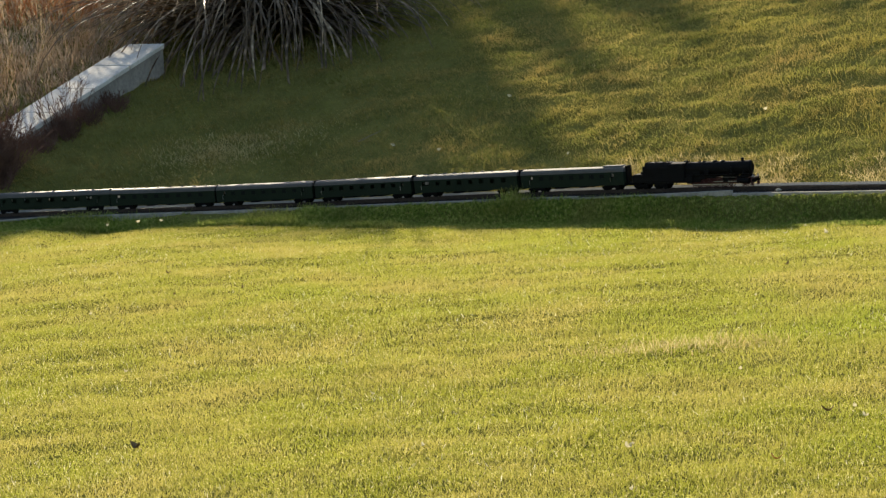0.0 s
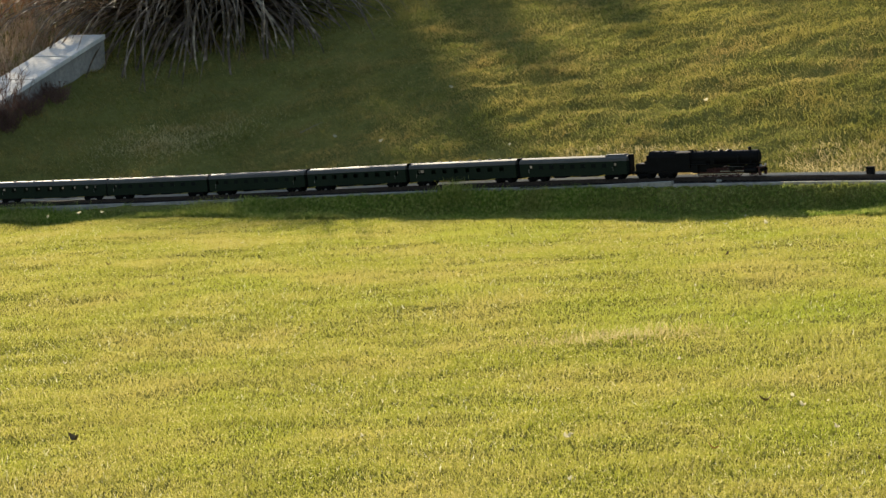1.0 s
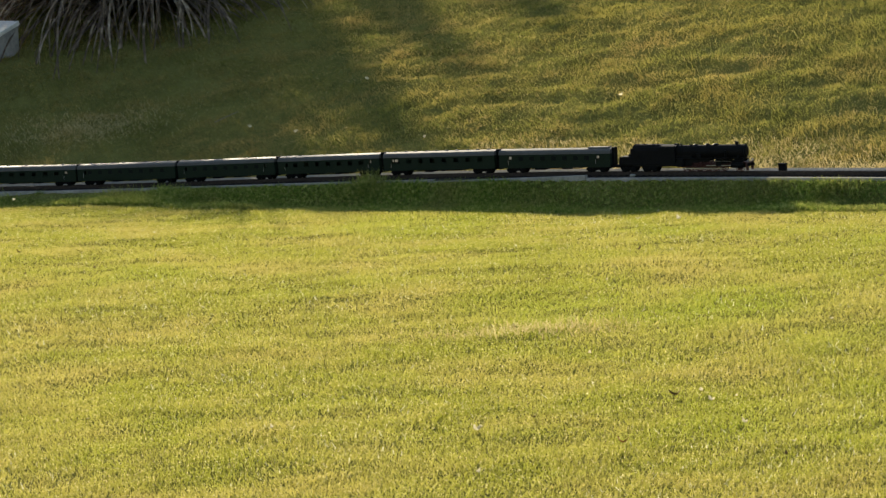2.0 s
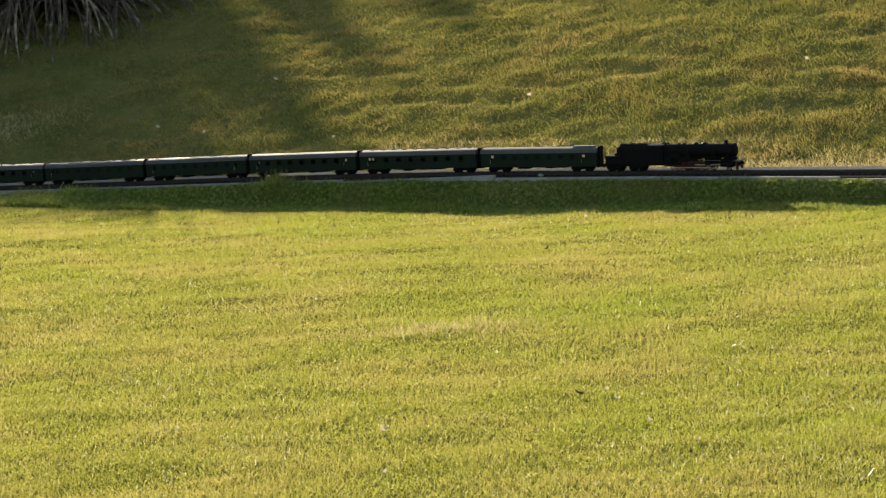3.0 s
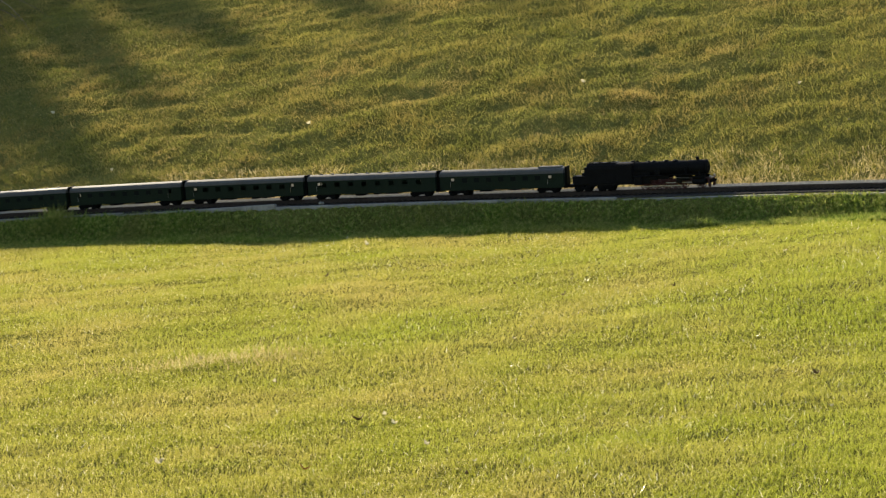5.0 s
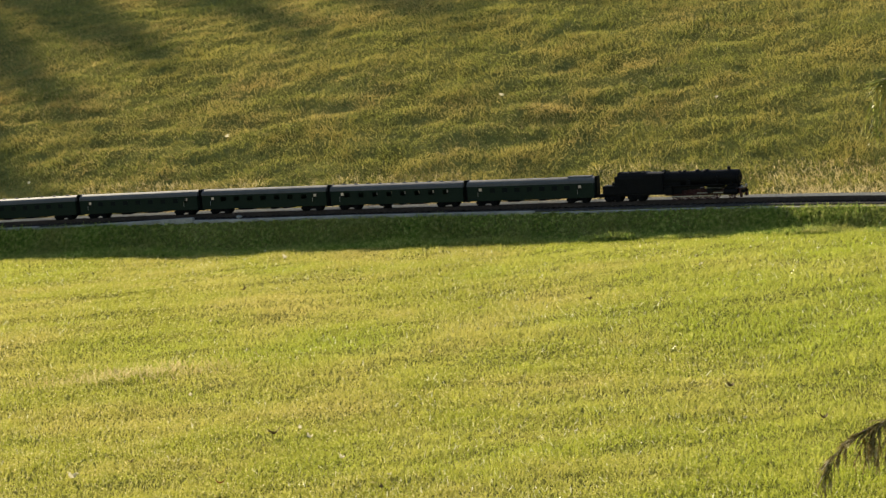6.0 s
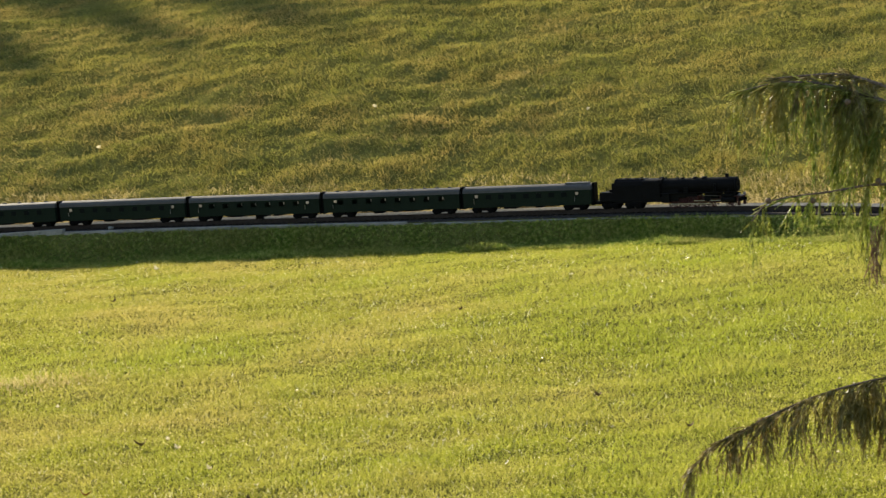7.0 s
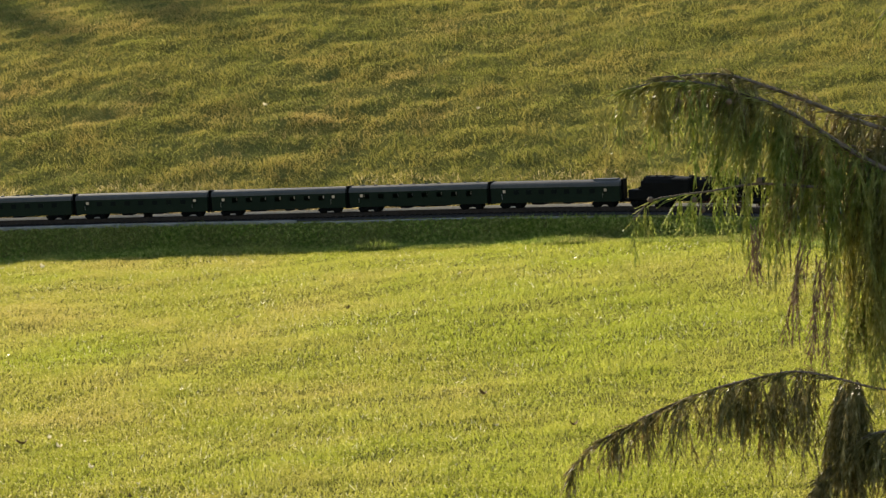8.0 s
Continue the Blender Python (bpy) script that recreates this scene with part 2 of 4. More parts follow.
def slab_at(s0, s1, tall, tilt, off=-0.114):
    """One concrete kerb slab beside the line."""
    a, _ = along(s0, off)
    b, _ = along(s1, off)
    d = (b - a).normalized()
    bm = bmesh.new()
    n = (b - a).length
    box(bm, 0.003, n - 0.003, -0.016, 0.016, -tall, -0.02, 0.003)
    for v in bm.verts:
        v.co.z += tilt * (v.co.x / n - 0.4)
    return bm, arrow(a, d)


kerb = new("kerb", None)
tagged(kerb, "row of pale weathered concrete kerb slabs along the track", "kerb", kind="structure")
JOINT = 2.07
for k in range(-6, 7):
    tilt = {-1: 0.024, 0: 0.004, 1: -0.004}.get(k, random.uniform(-0.004, 0.006))
    low = k > 1
    bm, m = slab_at(JOINT + k, JOINT + k + 1, 0.15 if k < -2 else 0.062, tilt)
    s = part("kerb_slab", bm, M_CONCRETE, kerb)
    s.matrix_basis = m @ Matrix.Translation((0, 0, -0.012 if low else 0))

bm = bmesh.new()
box(bm, -0.006, 0.006, -0.039, 0.039, -0.026, -0.0165, 0.0012)
sleeper = part("sleeper", bm, M_SLEEPER, line)
for k in range(286):
    p, d = along(-2.6 + 0.034 * k)
    s = sleeper if k == 0 else new("sleeper", sleeper.data)
    s.parent = line
    s.matrix_basis = arrow(p, d) @ pose(0, 0, 0, 0, 0, random.uniform(-2, 2))

v, f = sweep([(0.1, -0.06), (0.165, -0.06), (0.165, -0.004), (0.15, 0.002), (0.125, -0.006), (0.1, -0.02)], -5.0, 9.0, 0.1)
path = new("gravel_strip", mesh_from("gravel_strip", v, f, M_GRAVEL, False))
tagged(path, "narrow pale gravel strip along the far side of the track", "gravel", kind="structure")
WHEELS = []  # wheelset, x, z, radius


def roof_line(half, eaves, top, n=12):
    return [(half * math.cos(a), eaves + (top - eaves) * math.sin(a) ** 0.8) for a in (math.pi * k / n for k in range(n + 1))]


def wheelset(parent, x, r, mat, spokes=0):
    bm = bmesh.new()
    rod(bm, (0, -0.03, 0), (0, 0.03, 0), 0.0025, n=6)
    for y in (-0.0235, 0.0235):
        e = 0.004 * (1 if y > 0 else -1)
        if spokes:
            rod(bm, (0, y - 0.004, 0), (0, y + 0.004, 0), 0.0065, n=10)
            for k in range(spokes):
                a = 6.2832 * k / spokes
                rod(bm, (0, y, 0), (r * 0.9 * math.cos(a), y, r * 0.9 * math.sin(a)), 0.0019, n=4)
            for k in range(20):
                a, b = 6.2832 * k / 20, 6.2832 * (k + 1) / 20
                rod(bm, (r * 0.92 * math.cos(a), y, r * 0.92 * math.sin(a)), (r * 0.92 * math.cos(b), y, r * 0.92 * math.sin(b)), r * 0.1, n=5)
        else:
            rod(bm, (0, y - e, 0), (0, y + e, 0), r, n=18)
            rod(bm, (0, y + e, 0), (0, y + e * 1.5, 0), r * 0.35, n=8)
            rod(bm, (0, y - e, 0), (0, y - e * 1.4, 0), r * 1.08, n=18)
    ob = part("wheelset", bm, mat, parent)
    WHEELS.append((ob, x, r, r))
    return ob


def bogie(parent, x, axles, r):
    bm = bmesh.new()
    for y in (-0.033, 0.033):
        box(bm, x + axles[0] - 0.018, x + axles[-1] + 0.018, y - 0.003, y + 0.003, r * 0.75, r * 1.45, 0.001)
        for a in axles:
            box(bm, x + a - 0.006, x + a + 0.006, y - 0.006, y + 0.006, r * 0.55, r * 1.5, 0.001)
        rod(bm, (x, y, r * 0.7), (x, y, r * 1.5), 0.006, n=8)
    box(bm, x - 0.012, x + 0.012, -0.033, 0.033, r * 0.9, 0.036)
    truck = part("bogie_frame", bm, M_UNDER, parent)
    for a in axles:
        wheelset(truck, x + a, r, M_UNDER)


def buffers(parent, x, way, z=0.031):
    bm = bmesh.new()
    box(bm, x - way * 0.004, x, -0.043, 0.043, z - 0.007, z + 0.008)
    for y in (-0.028, 0.028):
        rod(bm, (x, y, z), (x + way * 0.008, y, z), 0.004, n=8)
        rod(bm, (x + way * 0.008, y, z), (x + way * 0.0095, y, z), 0.007, n=10)
    rod(bm, (x, 0, z - 0.002), (x + way * 0.011, 0, z - 0.002), 0.0025, n=6)
    part("buffer_beam", bm, M_UNDER, parent)


def side_wall(bm, half, y, z0, z1, w0, w1, openings):
    """A thin side with real window openings (x, width)."""
    t = 0.0015
    box(bm, -half, half, y - t, y + t, z0, w0)
    box(bm, -half, half, y - t, y + t, w1, z1)
    edges = [-half]
    for x, w in sorted(openings):
        edges += [x - w / 2, x + w / 2]
    edges.append(half)
    for a, b in zip(edges[::2], edges[1::2]):
        if b - a > 1e-4:
            box(bm, a, b, y - t, y + t, w0, w1)


def coach(pitch, near, far, blinds, doors, vents, hump, boxes, label):
    root = new("passenger_coach", None)
    tagged(root, label, "train coach", group="coaches of the model train")
    L = pitch - 0.03
    half = L / 2
    bm = bmesh.new()
    W, Z0, Z1, W0, W1 = 0.0465, 0.030, 0.108, 0.072, 0.096
    side_wall(bm, half, -W, Z0, Z1, W0, W1, near + [(d, 0.017) for d in doors])
    side_wall(bm, half, W, Z0, Z1, W0, W1, far + [(d - 0.045, 0.04) for d in doors])
    for e in (-1, 1):
        box(bm, e * half - 0.0015, e * half + 0.0015, -W, W, Z0, Z1)
    box(bm, -half, half, -W, W, Z0, Z0 + 0.004)
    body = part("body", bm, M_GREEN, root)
    bm = bmesh.new()
    prism(bm, roof_line(W + 0.002, Z1 - 0.002, 0.137), -half - 0.003, half + 0.003)
    roof = part("roof", bm, M_ROOF, root, "grey arched roof")
    for x in vents:
        bm = bmesh.new()
        box(bm, x - 0.008, x + 0.008, -0.006, 0.006, 0.134, 0.1415, 0.0015)
        part("roof_vent", bm, M_ROOF, roof)
    if hump:
        bm = bmesh.new()
        prism(bm, [(0.03, 0.128), (0.022, 0.1415), (-0.022, 0.1415), (-0.03, 0.128)], half - 0.145, half - 0.02)
        part("roof_tank", bm, M_ROOF, roof)
    for e in (-1, 1):
        bm = bmesh.new()
        for k in range(4):
            g = 0.0022 * (k % 2)
            box(bm, e * (half + 0.0035 * k), e * (half + 0.0035 * (k + 1)), -0.021 - g, 0.021 + g, 0.034 - g, 0.136 + g)
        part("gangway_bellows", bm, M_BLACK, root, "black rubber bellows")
        buffers(root, e * (half + 0.004), e)
    for x, w, z in boxes:
        bm = bmesh.new()
        box(bm, x - w / 2, x + w / 2, -0.03, 0.03, z, 0.031, 0.002)
        part("underfloor_box", bm, M_UNDER, root)
    bm = bmesh.new()
    for y in (-0.02, 0.02):
        rod(bm, (-half * 0.5, y, 0.022), (half * 0.42, y, 0.022), 0.0014, n=5)
        for x in (-half * 0.5, half * 0.42):
            rod(bm, (x, y, 0.022), (x + (0.02 if x > 0 else -0.02), y, 0.031), 0.0014, n=5)
    part("truss_rod", bm, M_UNDER, root)
    for e in (-1, 1):
        bogie(root, e * (half - 0.098), (-0.04, 0.04), 0.0178)
    for y, holes in ((-W - 0.002, near), (W + 0.002, far)):
        for x, w in holes:
            bm = bmesh.new()
            for a, b, c, d in ((-w / 2 - 0.002, w / 2 + 0.002, W0 - 0.002, W0), (-w / 2 - 0.002, w / 2 + 0.002, W1, W1 + 0.002),
                               (-w / 2 - 0.002, -w / 2, W0, W1), (w / 2, w / 2 + 0.002, W0, W1), (-w / 2, w / 2, W1 - 0.007, W1 - 0.0062)):
                box(bm, a + x, b + x, y - 0.0008, y + 0.0008, c, d)
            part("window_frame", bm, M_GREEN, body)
    for x, w in far + [(d - 0.045, 0.04) for d in doors]:
        bm = bmesh.new()
        box(bm, x - w / 2, x + w / 2, W - 0.0006, W + 0.0006, W0, W1)
        part("frosted_pane", bm, M_FROST, body, "frosted pane bright with sunlight")
    for x, w in blinds:
        for y in (-W - 0.002, W + 0.002):
            bm = bmesh.new()
            box(bm, x - w / 2, x + w / 2, y - 0.0008, y + 0.0008, W0, W1, 0.0006)
            part("window_pane", bm, M_PANE, body, "dark window with its blind drawn")
    for y in (-W - 0.0025,):
        for d in doors:
            bm = bmesh.new()
            rod(bm, (d - 0.014, y, 0.05), (d - 0.014, y, 0.075), 0.0009, n=4)
            part("door_rail", bm, M_STEEL, body)
    return root


def engine():
    root = new("steam_locomotive", None)
    tagged(root, "black model steam locomotive with red wheels and a tender", "locomotive")
    fx = lambda f: -0.41 + 0.82 * f
    # tender
    bm = bmesh.new()
    box(bm, fx(0.045), fx(0.345), -0.044, 0.044, 0.034, 0.078, 0.004)
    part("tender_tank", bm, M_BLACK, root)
    bm = bmesh.new()
    prism(bm, [(-0.044, 0.07), (-0.045, 0.108), (-0.04, 0.124), (-0.028, 0.136), (0.028, 0.136), (0.04, 0.124), (0.045, 0.108), (0.044, 0.07)], fx(0.15), fx(0.345))
    prism(bm, [(-0.042, 0.07), (-0.038, 0.118), (0.038, 0.118), (0.042, 0.07)], fx(0.13), fx(0.155))
    box(bm, fx(0.15), fx(0.35), -0.04, 0.04, 0.026, 0.036)
    box(bm, fx(0.105), fx(0.14), -0.03, 0.03, 0.076, 0.09, 0.003)
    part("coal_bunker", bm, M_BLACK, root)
    bm = bmesh.new()
    rnd = random.Random(4)
    for k in range(46):
        p = Vector((fx(rnd.uniform(0.15, 0.325)), rnd.uniform(-0.026, 0.026), rnd.uniform(0.131, 0.136)))
        bmesh.ops.create_icosphere(bm, subdivisions=1, radius=rnd.uniform(0.004, 0.0075), matrix=Matrix.Translation(p) @ pose(0, 0, 0, rnd.uniform(0, 90), rnd.uniform(0, 90), 0) @ Matrix.Diagonal((1, 0.8, 0.65, 1)))
    part("coal_load", bm, M_UNDER, root)
    bm = bmesh.new()
    for z in (0.05, 0.064):
        rod(bm, (fx(0.03), -0.03, z), (fx(0.03), 0.03, z), 0.0012, n=5)
    box(bm, fx(0.02), fx(0.05), -0.043, 0.043, 0.024, 0.04, 0.002)
    rod(bm, (fx(0.046), 0.036, 0.03), (fx(0.046), 0.036, 0.098), 0.001, n=5)
    part("tender_ladder", bm, M_BLACK, root)
    for c in (0.105, 0.265):
        bogie(root, fx(c), (-0.026, 0.026), 0.0178)
    buffers(root, fx(0.02), -1)
    # cab
    bm = bmesh.new()
    for y in (-0.0445, 0.0445):
        box(bm, fx(0.345), fx(0.46), y - 0.001, y + 0.001, 0.036, 0.122)
    box(bm, fx(0.456), fx(0.461), -0.044, 0.044, 0.05, 0.13)
    box(bm, fx(0.34), fx(0.47), -0.044, 0.044, 0.03, 0.052)
    box(bm, fx(0.33), fx(0.352), -0.03, 0.03, 0.03, 0.125)
    part("cab", bm, M_BLACK, root)
    bm = bmesh.new()
    prism(bm, roof_line(0.046, 0.118, 0.1345), fx(0.34), fx(0.468))
    box(bm, fx(0.44), fx(0.462), -0.012, 0.012, 0.132, 0.1395, 0.002)
    part("cab_roof", bm, M_BLACK, root)
    # boiler
    bm = bmesh.new()
    rod(bm, (fx(0.455), 0, 0.0985), (fx(0.87), 0, 0.0985), 0.0335, n=28)
    box(bm, fx(0.455), fx(0.575), -0.031, 0.031, 0.03, 0.1, 0.004)
    box(bm, fx(0.72), fx(0.86), -0.02, 0.02, 0.06, 0.08, 0.003)
    box(bm, fx(0.57), fx(0.62), -0.036, 0.036, 0.046, 0.07, 0.002)
    box(bm, fx(0.79), fx(0.835), -0.034, 0.034, 0.04, 0.07, 0.002)
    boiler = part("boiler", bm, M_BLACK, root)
    for f in (0.5, 0.56, 0.63, 0.70, 0.78, 0.84):
        bm = bmesh.new()
        rod(bm, (fx(f), 0, 0.0985), (fx(f) + 0.003, 0, 0.0985), 0.0341, n=28)
        part("boiler_band", bm, M_BLACK, boiler)
    bm = bmesh.new()
    rod(bm, (fx(0.86), 0, 0.0985), (fx(0.948), 0, 0.0985), 0.0345, n=28)
    rod(bm, (fx(0.948), 0, 0.0985), (fx(0.956), 0, 0.0985), 0.031, 0.024, n=28)
    rod(bm, (fx(0.956), 0, 0.0985), (fx(0.962), 0, 0.0985), 0.004, n=8)
    box(bm, fx(0.87), fx(0.93), -0.02, 0.02, 0.045, 0.075, 0.003)
    part("smokebox", bm, M_BLACK, root)
    bm = bmesh.new()
    rod(bm, (fx(0.885), 0, 0.12), (fx(0.885), 0, 0.147), 0.0095, 0.0085, n=16)
    rod(bm, (fx(0.885), 0, 0.143), (fx(0.885), 0, 0.147), 0.0105, n=16)
    part("chimney", bm, M_BLACK, root)
    for f, r, top in ((0.675, 0.0145, 0.1375), (0.735, 0.017, 0.137), (0.59, 0.013, 0.136)):
        bm = bmesh.new()
        rod(bm, (fx(f), 0, 0.12), (fx(f), 0, top - 0.004), r, n=18)
        rod(bm, (fx(f), 0, top - 0.004), (fx(f), 0, top), r, r * 0.6, n=18)
        part("steam_dome", bm, M_BLACK, boiler)
    bm = bmesh.new()
    rod(bm, (fx(0.475), 0.008, 0.12), (fx(0.475), 0.008, 0.14), 0.003, n=8)
    rod(bm, (fx(0.49), -0.008, 0.12), (fx(0.49), -0.008, 0.138), 0.0035, n=8)
    box(bm, fx(0.55), fx(0.565), -0.008, 0.008, 0.125, 0.136, 0.002)
    part("safety_valve", bm, M_BLACK, boiler)
    for y in (-1, 1):
        bm = bmesh.new()
        box(bm, fx(0.46), fx(0.95), y * 0.03 if y > 0 else -0.046, 0.046 if y > 0 else -0.03, 0.0665, 0.0685)
        part("running_board", bm, M_BLACK, root)
        bm = bmesh.new()
        rod(bm, (fx(0.47), y * 0.031, 0.109), (fx(0.94), y * 0.031, 0.109), 0.0009, n=5)
        rod(bm, (fx(0.6), y * 0.0315, 0.09), (fx(0.86), y * 0.0315, 0.085), 0.0014, n=5)
        rod(bm, (fx(0.72), y * 0.031, 0.11), (fx(0.725), y * 0.036, 0.068), 0.0013, n=5)
        part("hand_rail", bm, M_BLACK, root)
        bm = bmesh.new()
        rod(bm, (fx(0.862), y * 0.036, 0.034), (fx(0.95), y * 0.036, 0.034), 0.0135, n=18)
        rod(bm, (fx(0.868), y * 0.036, 0.054), (fx(0.945), y * 0.036, 0.054), 0.0075, n=14)
        rod(bm, (fx(0.905), y * 0.034, 0.05), (fx(0.905), y * 0.024, 0.085), 0.006, n=10)
        part("cylinder", bm, M_BLACK, root)
        bm = bmesh.new()
        box(bm, fx(0.515), fx(0.79), y * 0.0335 - 0.0012, y * 0.0335 + 0.0012, 0.0165, 0.0205)
        box(bm, fx(0.68), fx(0.868), y * 0.037 - 0.001, y * 0.037 + 0.001, 0.03, 0.034)
        rod(bm, (fx(0.74), y * 0.04, 0.055), (fx(0.86), y * 0.04, 0.052), 0.0012, n=5)
        part("coupling_rod", bm, M_STEEL, root, "bright steel rods")
        bm = bmesh.new()
        box(bm, fx(0.6), fx(0.7), y * 0.03 - 0.003, y * 0.03 + 0.003, 0.05, 0.066, 0.002)
        part("valve_gear", bm, M_BLACK, root)
        bm = bmesh.new()
        box(bm, fx(0.75), fx(0.79), y * 0.036 - 0.003, y * 0.036 + 0.003, 0.03, 0.066, 0.002)
        part("slide_bar_bracket", bm, M_BLACK, root)
        bm = bmesh.new()
        box(bm, fx(0.61), fx(0.645), y * 0.034 - 0.006, y * 0.034 + 0.006, 0.069, 0.092, 0.003)
        part("air_pump", bm, M_BLACK, root)
        bm = bmesh.new()
        rod(bm, (fx(0.82), y * 0.038, 0.07), (fx(0.82), y * 0.038, 0.1), 0.006, n=10)
        rod(bm, (fx(0.82), y * 0.038, 0.1), (fx(0.82), y * 0.038, 0.106), 0.004, n=10)
        part("feed_pump", bm, M_BLACK, root)
        bm = bmesh.new()
        box(bm, fx(0.47), fx(0.52), y * 0.04 - 0.006, y * 0.04 + 0.006, 0.028, 0.066, 0.003)
        part("ash_pan", bm, M_BLACK, root)
    bm = bmesh.new()
    for y in (-0.016, 0.016):
        box(bm, fx(0.46), fx(0.965), y - 0.0015, y + 0.0015, 0.022, 0.047)
    box(bm, fx(0.9), fx(0.965), -0.018, 0.018, 0.022, 0.045)
    for f in (0.56, 0.63, 0.69, 0.75):
        box(bm, fx(f), fx(f) + 0.012, -0.03, 0.03, 0.04, 0.054, 0.001)
    part("frame_plate", bm, M_RED, root, "red painted frame plate")
    bm = bmesh.new()
    box(bm, fx(0.965), fx(0.975), -0.045, 0.045, 0.026, 0.046, 0.001)
    prism(bm, [(-0.04, 0.047), (0.04, 0.047), (0.04, 0.05), (-0.04, 0.05)], fx(0.935), fx(0.985))
    for y in (-0.036, 0.036):
        box(bm, fx(0.965), fx(0.98), y - 0.006, y + 0.006, 0.008, 0.027)
    part("front_beam", bm, M_RED, root, "red buffer beam with steps")
    for y in (-0.03, 0.03):
        bm = bmesh.new()
        rod(bm, (fx(0.972), y, 0.056), (fx(0.984), y, 0.056), 0.0055, n=12)
        part("headlamp", bm, M_STEEL, root)
    buffers(root, fx(0.977), 1, 0.034)
    for f in (0.535, 0.597, 0.659, 0.721, 0.783):
        wheelset(root, fx(f), 0.025, M_RED, 12)
    for o in root.children_recursive:
        if not o.name.startswith("wheelset"):
            o.data.transform(Matrix.Diagonal((1, 1, 1.11, 1)))
    wheelset(root, fx(0.905), 0.0178, M_RED, 8)
    return root


def row(n, w, span, shift=0.0):
    return [(-span / 2 + span * k / (n - 1) + shift, w) for k in range(n)]


TRAIN = [(engine(), ENGINE, ENGINE / 2)]
PLAN = [  # near windows, far windows, blind windows, doors, vents, hump, underfloor boxes
    ([], [], row(7, 0.03, 0.42), (-0.28, 0.28), (), True, ((-0.1, 0.07, 0.018), (0.06, 0.04, 0.02)),
     "dark green model coach with a raised tank on its grey roof"),
    (row(8, 0.03, 0.57), row(6, 0.007, 0.4075, 0.057), [], (-0.315,), [-0.32 + 0.071 * k for k in range(10)], False,
     ((-0.08, 0.05, 0.016), (0.02, 0.03, 0.02), (0.11, 0.08, 0.024)), "dark green model coach with a row of roof vents"),
    (row(7, 0.032, 0.489), row(7, 0.009, 0.489, -0.023), [], (-0.31, 0.31), (), False, ((-0.12, 0.09, 0.02), (0.05, 0.03, 0.018), (0.12, 0.03, 0.02)),
     "dark green model coach with large windows and smooth grey roof"),
    ([], [], row(7, 0.03, 0.48), (-0.31, 0.305), (), False, ((-0.09, 0.06, 0.017), (0.08, 0.07, 0.02)),
     "dark green model coach with blinds drawn and smooth grey roof"),
    ([], [], row(8, 0.03, 0.56), (-0.315,), [-0.3 + 0.086 * k for k in range(8)], False, ((-0.1, 0.05, 0.018), (0.05, 0.06, 0.02)),
     "dark green model coach with roof vents and drawn blinds"),
    (row(7, 0.032, 0.489), row(7, 0.012, 0.489, -0.023), [], (-0.31, 0.31), [-0.25 + 0.13 * k for k in range(5)], False,
     ((-0.09, 0.05, 0.02), (0.09, 0.05, 0.02)), "dark green model coach with a pale sunlit roof at the tail"),
]
gone = ENGINE
for pitch, plan in zip(LENGTHS, PLAN):
    TRAIN.append((coach(pitch, *plan), pitch, gone + pitch / 2))
    gone += pitch


def motions():
    for ob, length, behind in TRAIN:
        rows = []
        for k in range(33):
            a, _ = along(run(k * 0.25) - behind - length * 0.34)
            b, _ = along(run(k * 0.25) - behind + length * 0.34)
            rows.append((k * 0.25, arrow((a + b) / 2, (b - a).normalized())))
        walk(ob, rows)
    for ob, x, z, r in WHEELS:
        walk(ob, [(k / FPS, pose(x, 0, z, 0, math.degrees((run(k / FPS) - run(0)) / r), 0)) for k in range(8 * FPS + 1)])


# ---- grass ----
RNG = np.random.RandomState(11)


def blades(name, xy, tall, wide, lean, mat, label, category="grass", base=None, fall=None):
    """Many single blades: each a narrow tapering sliver bent to one side. fall: a direction that all lean to."""
    n = len(xy)
    z = on_ground(xy[:, 0], xy[:, 1]) if base is None else base
    a, b = RNG.rand(n) * 6.283, RNG.rand(n) * 6.283
    side = np.stack([np.cos(a), np.sin(a), RNG.uniform(-0.25, 0.25, n)], 1) * (wide * RNG.uniform(0.6, 1.2, n))[:, None]
    bend = np.stack([np.cos(b), np.sin(b)], 1) * (tall * lean * RNG.rand(n))[:, None]
    if fall is not None:
        bend += np.asarray(fall)[None] * tall[:, None]
    root = np.stack([xy[:, 0], xy[:, 1], z - 0.003], 1)
    tip = root + np.stack([bend[:, 0], bend[:, 1], tall * RNG.uniform(0.7, 1.1, n)], 1)
    verts = np.empty((n, 3, 3), np.float32)
    verts[:, 0], verts[:, 1], verts[:, 2] = root - side / 2, root + side / 2, tip
    ob = new(name, mesh_from(name, verts.reshape(-1, 3), np.arange(3 * n).reshape(-1, 3), mat, False))
    return tagged(ob, label, category, kind="stuff")


def fan(n, near, far, left=13.5, right=-32.0):
    """Places on the ground as seen from the lawn's near side, thinning with distance."""
    t, r = np.radians(RNG.uniform(right, left, n)), RNG.uniform(near, far, n)
    return np.stack([0.1 - r * np.sin(t), r * np.cos(t)], 1)


def patchy(xy, scale, seed):
    return np.clip(0.5 + 0.5 * lumps(xy[:, 0], xy[:, 1], scale, seed), 0, 1)


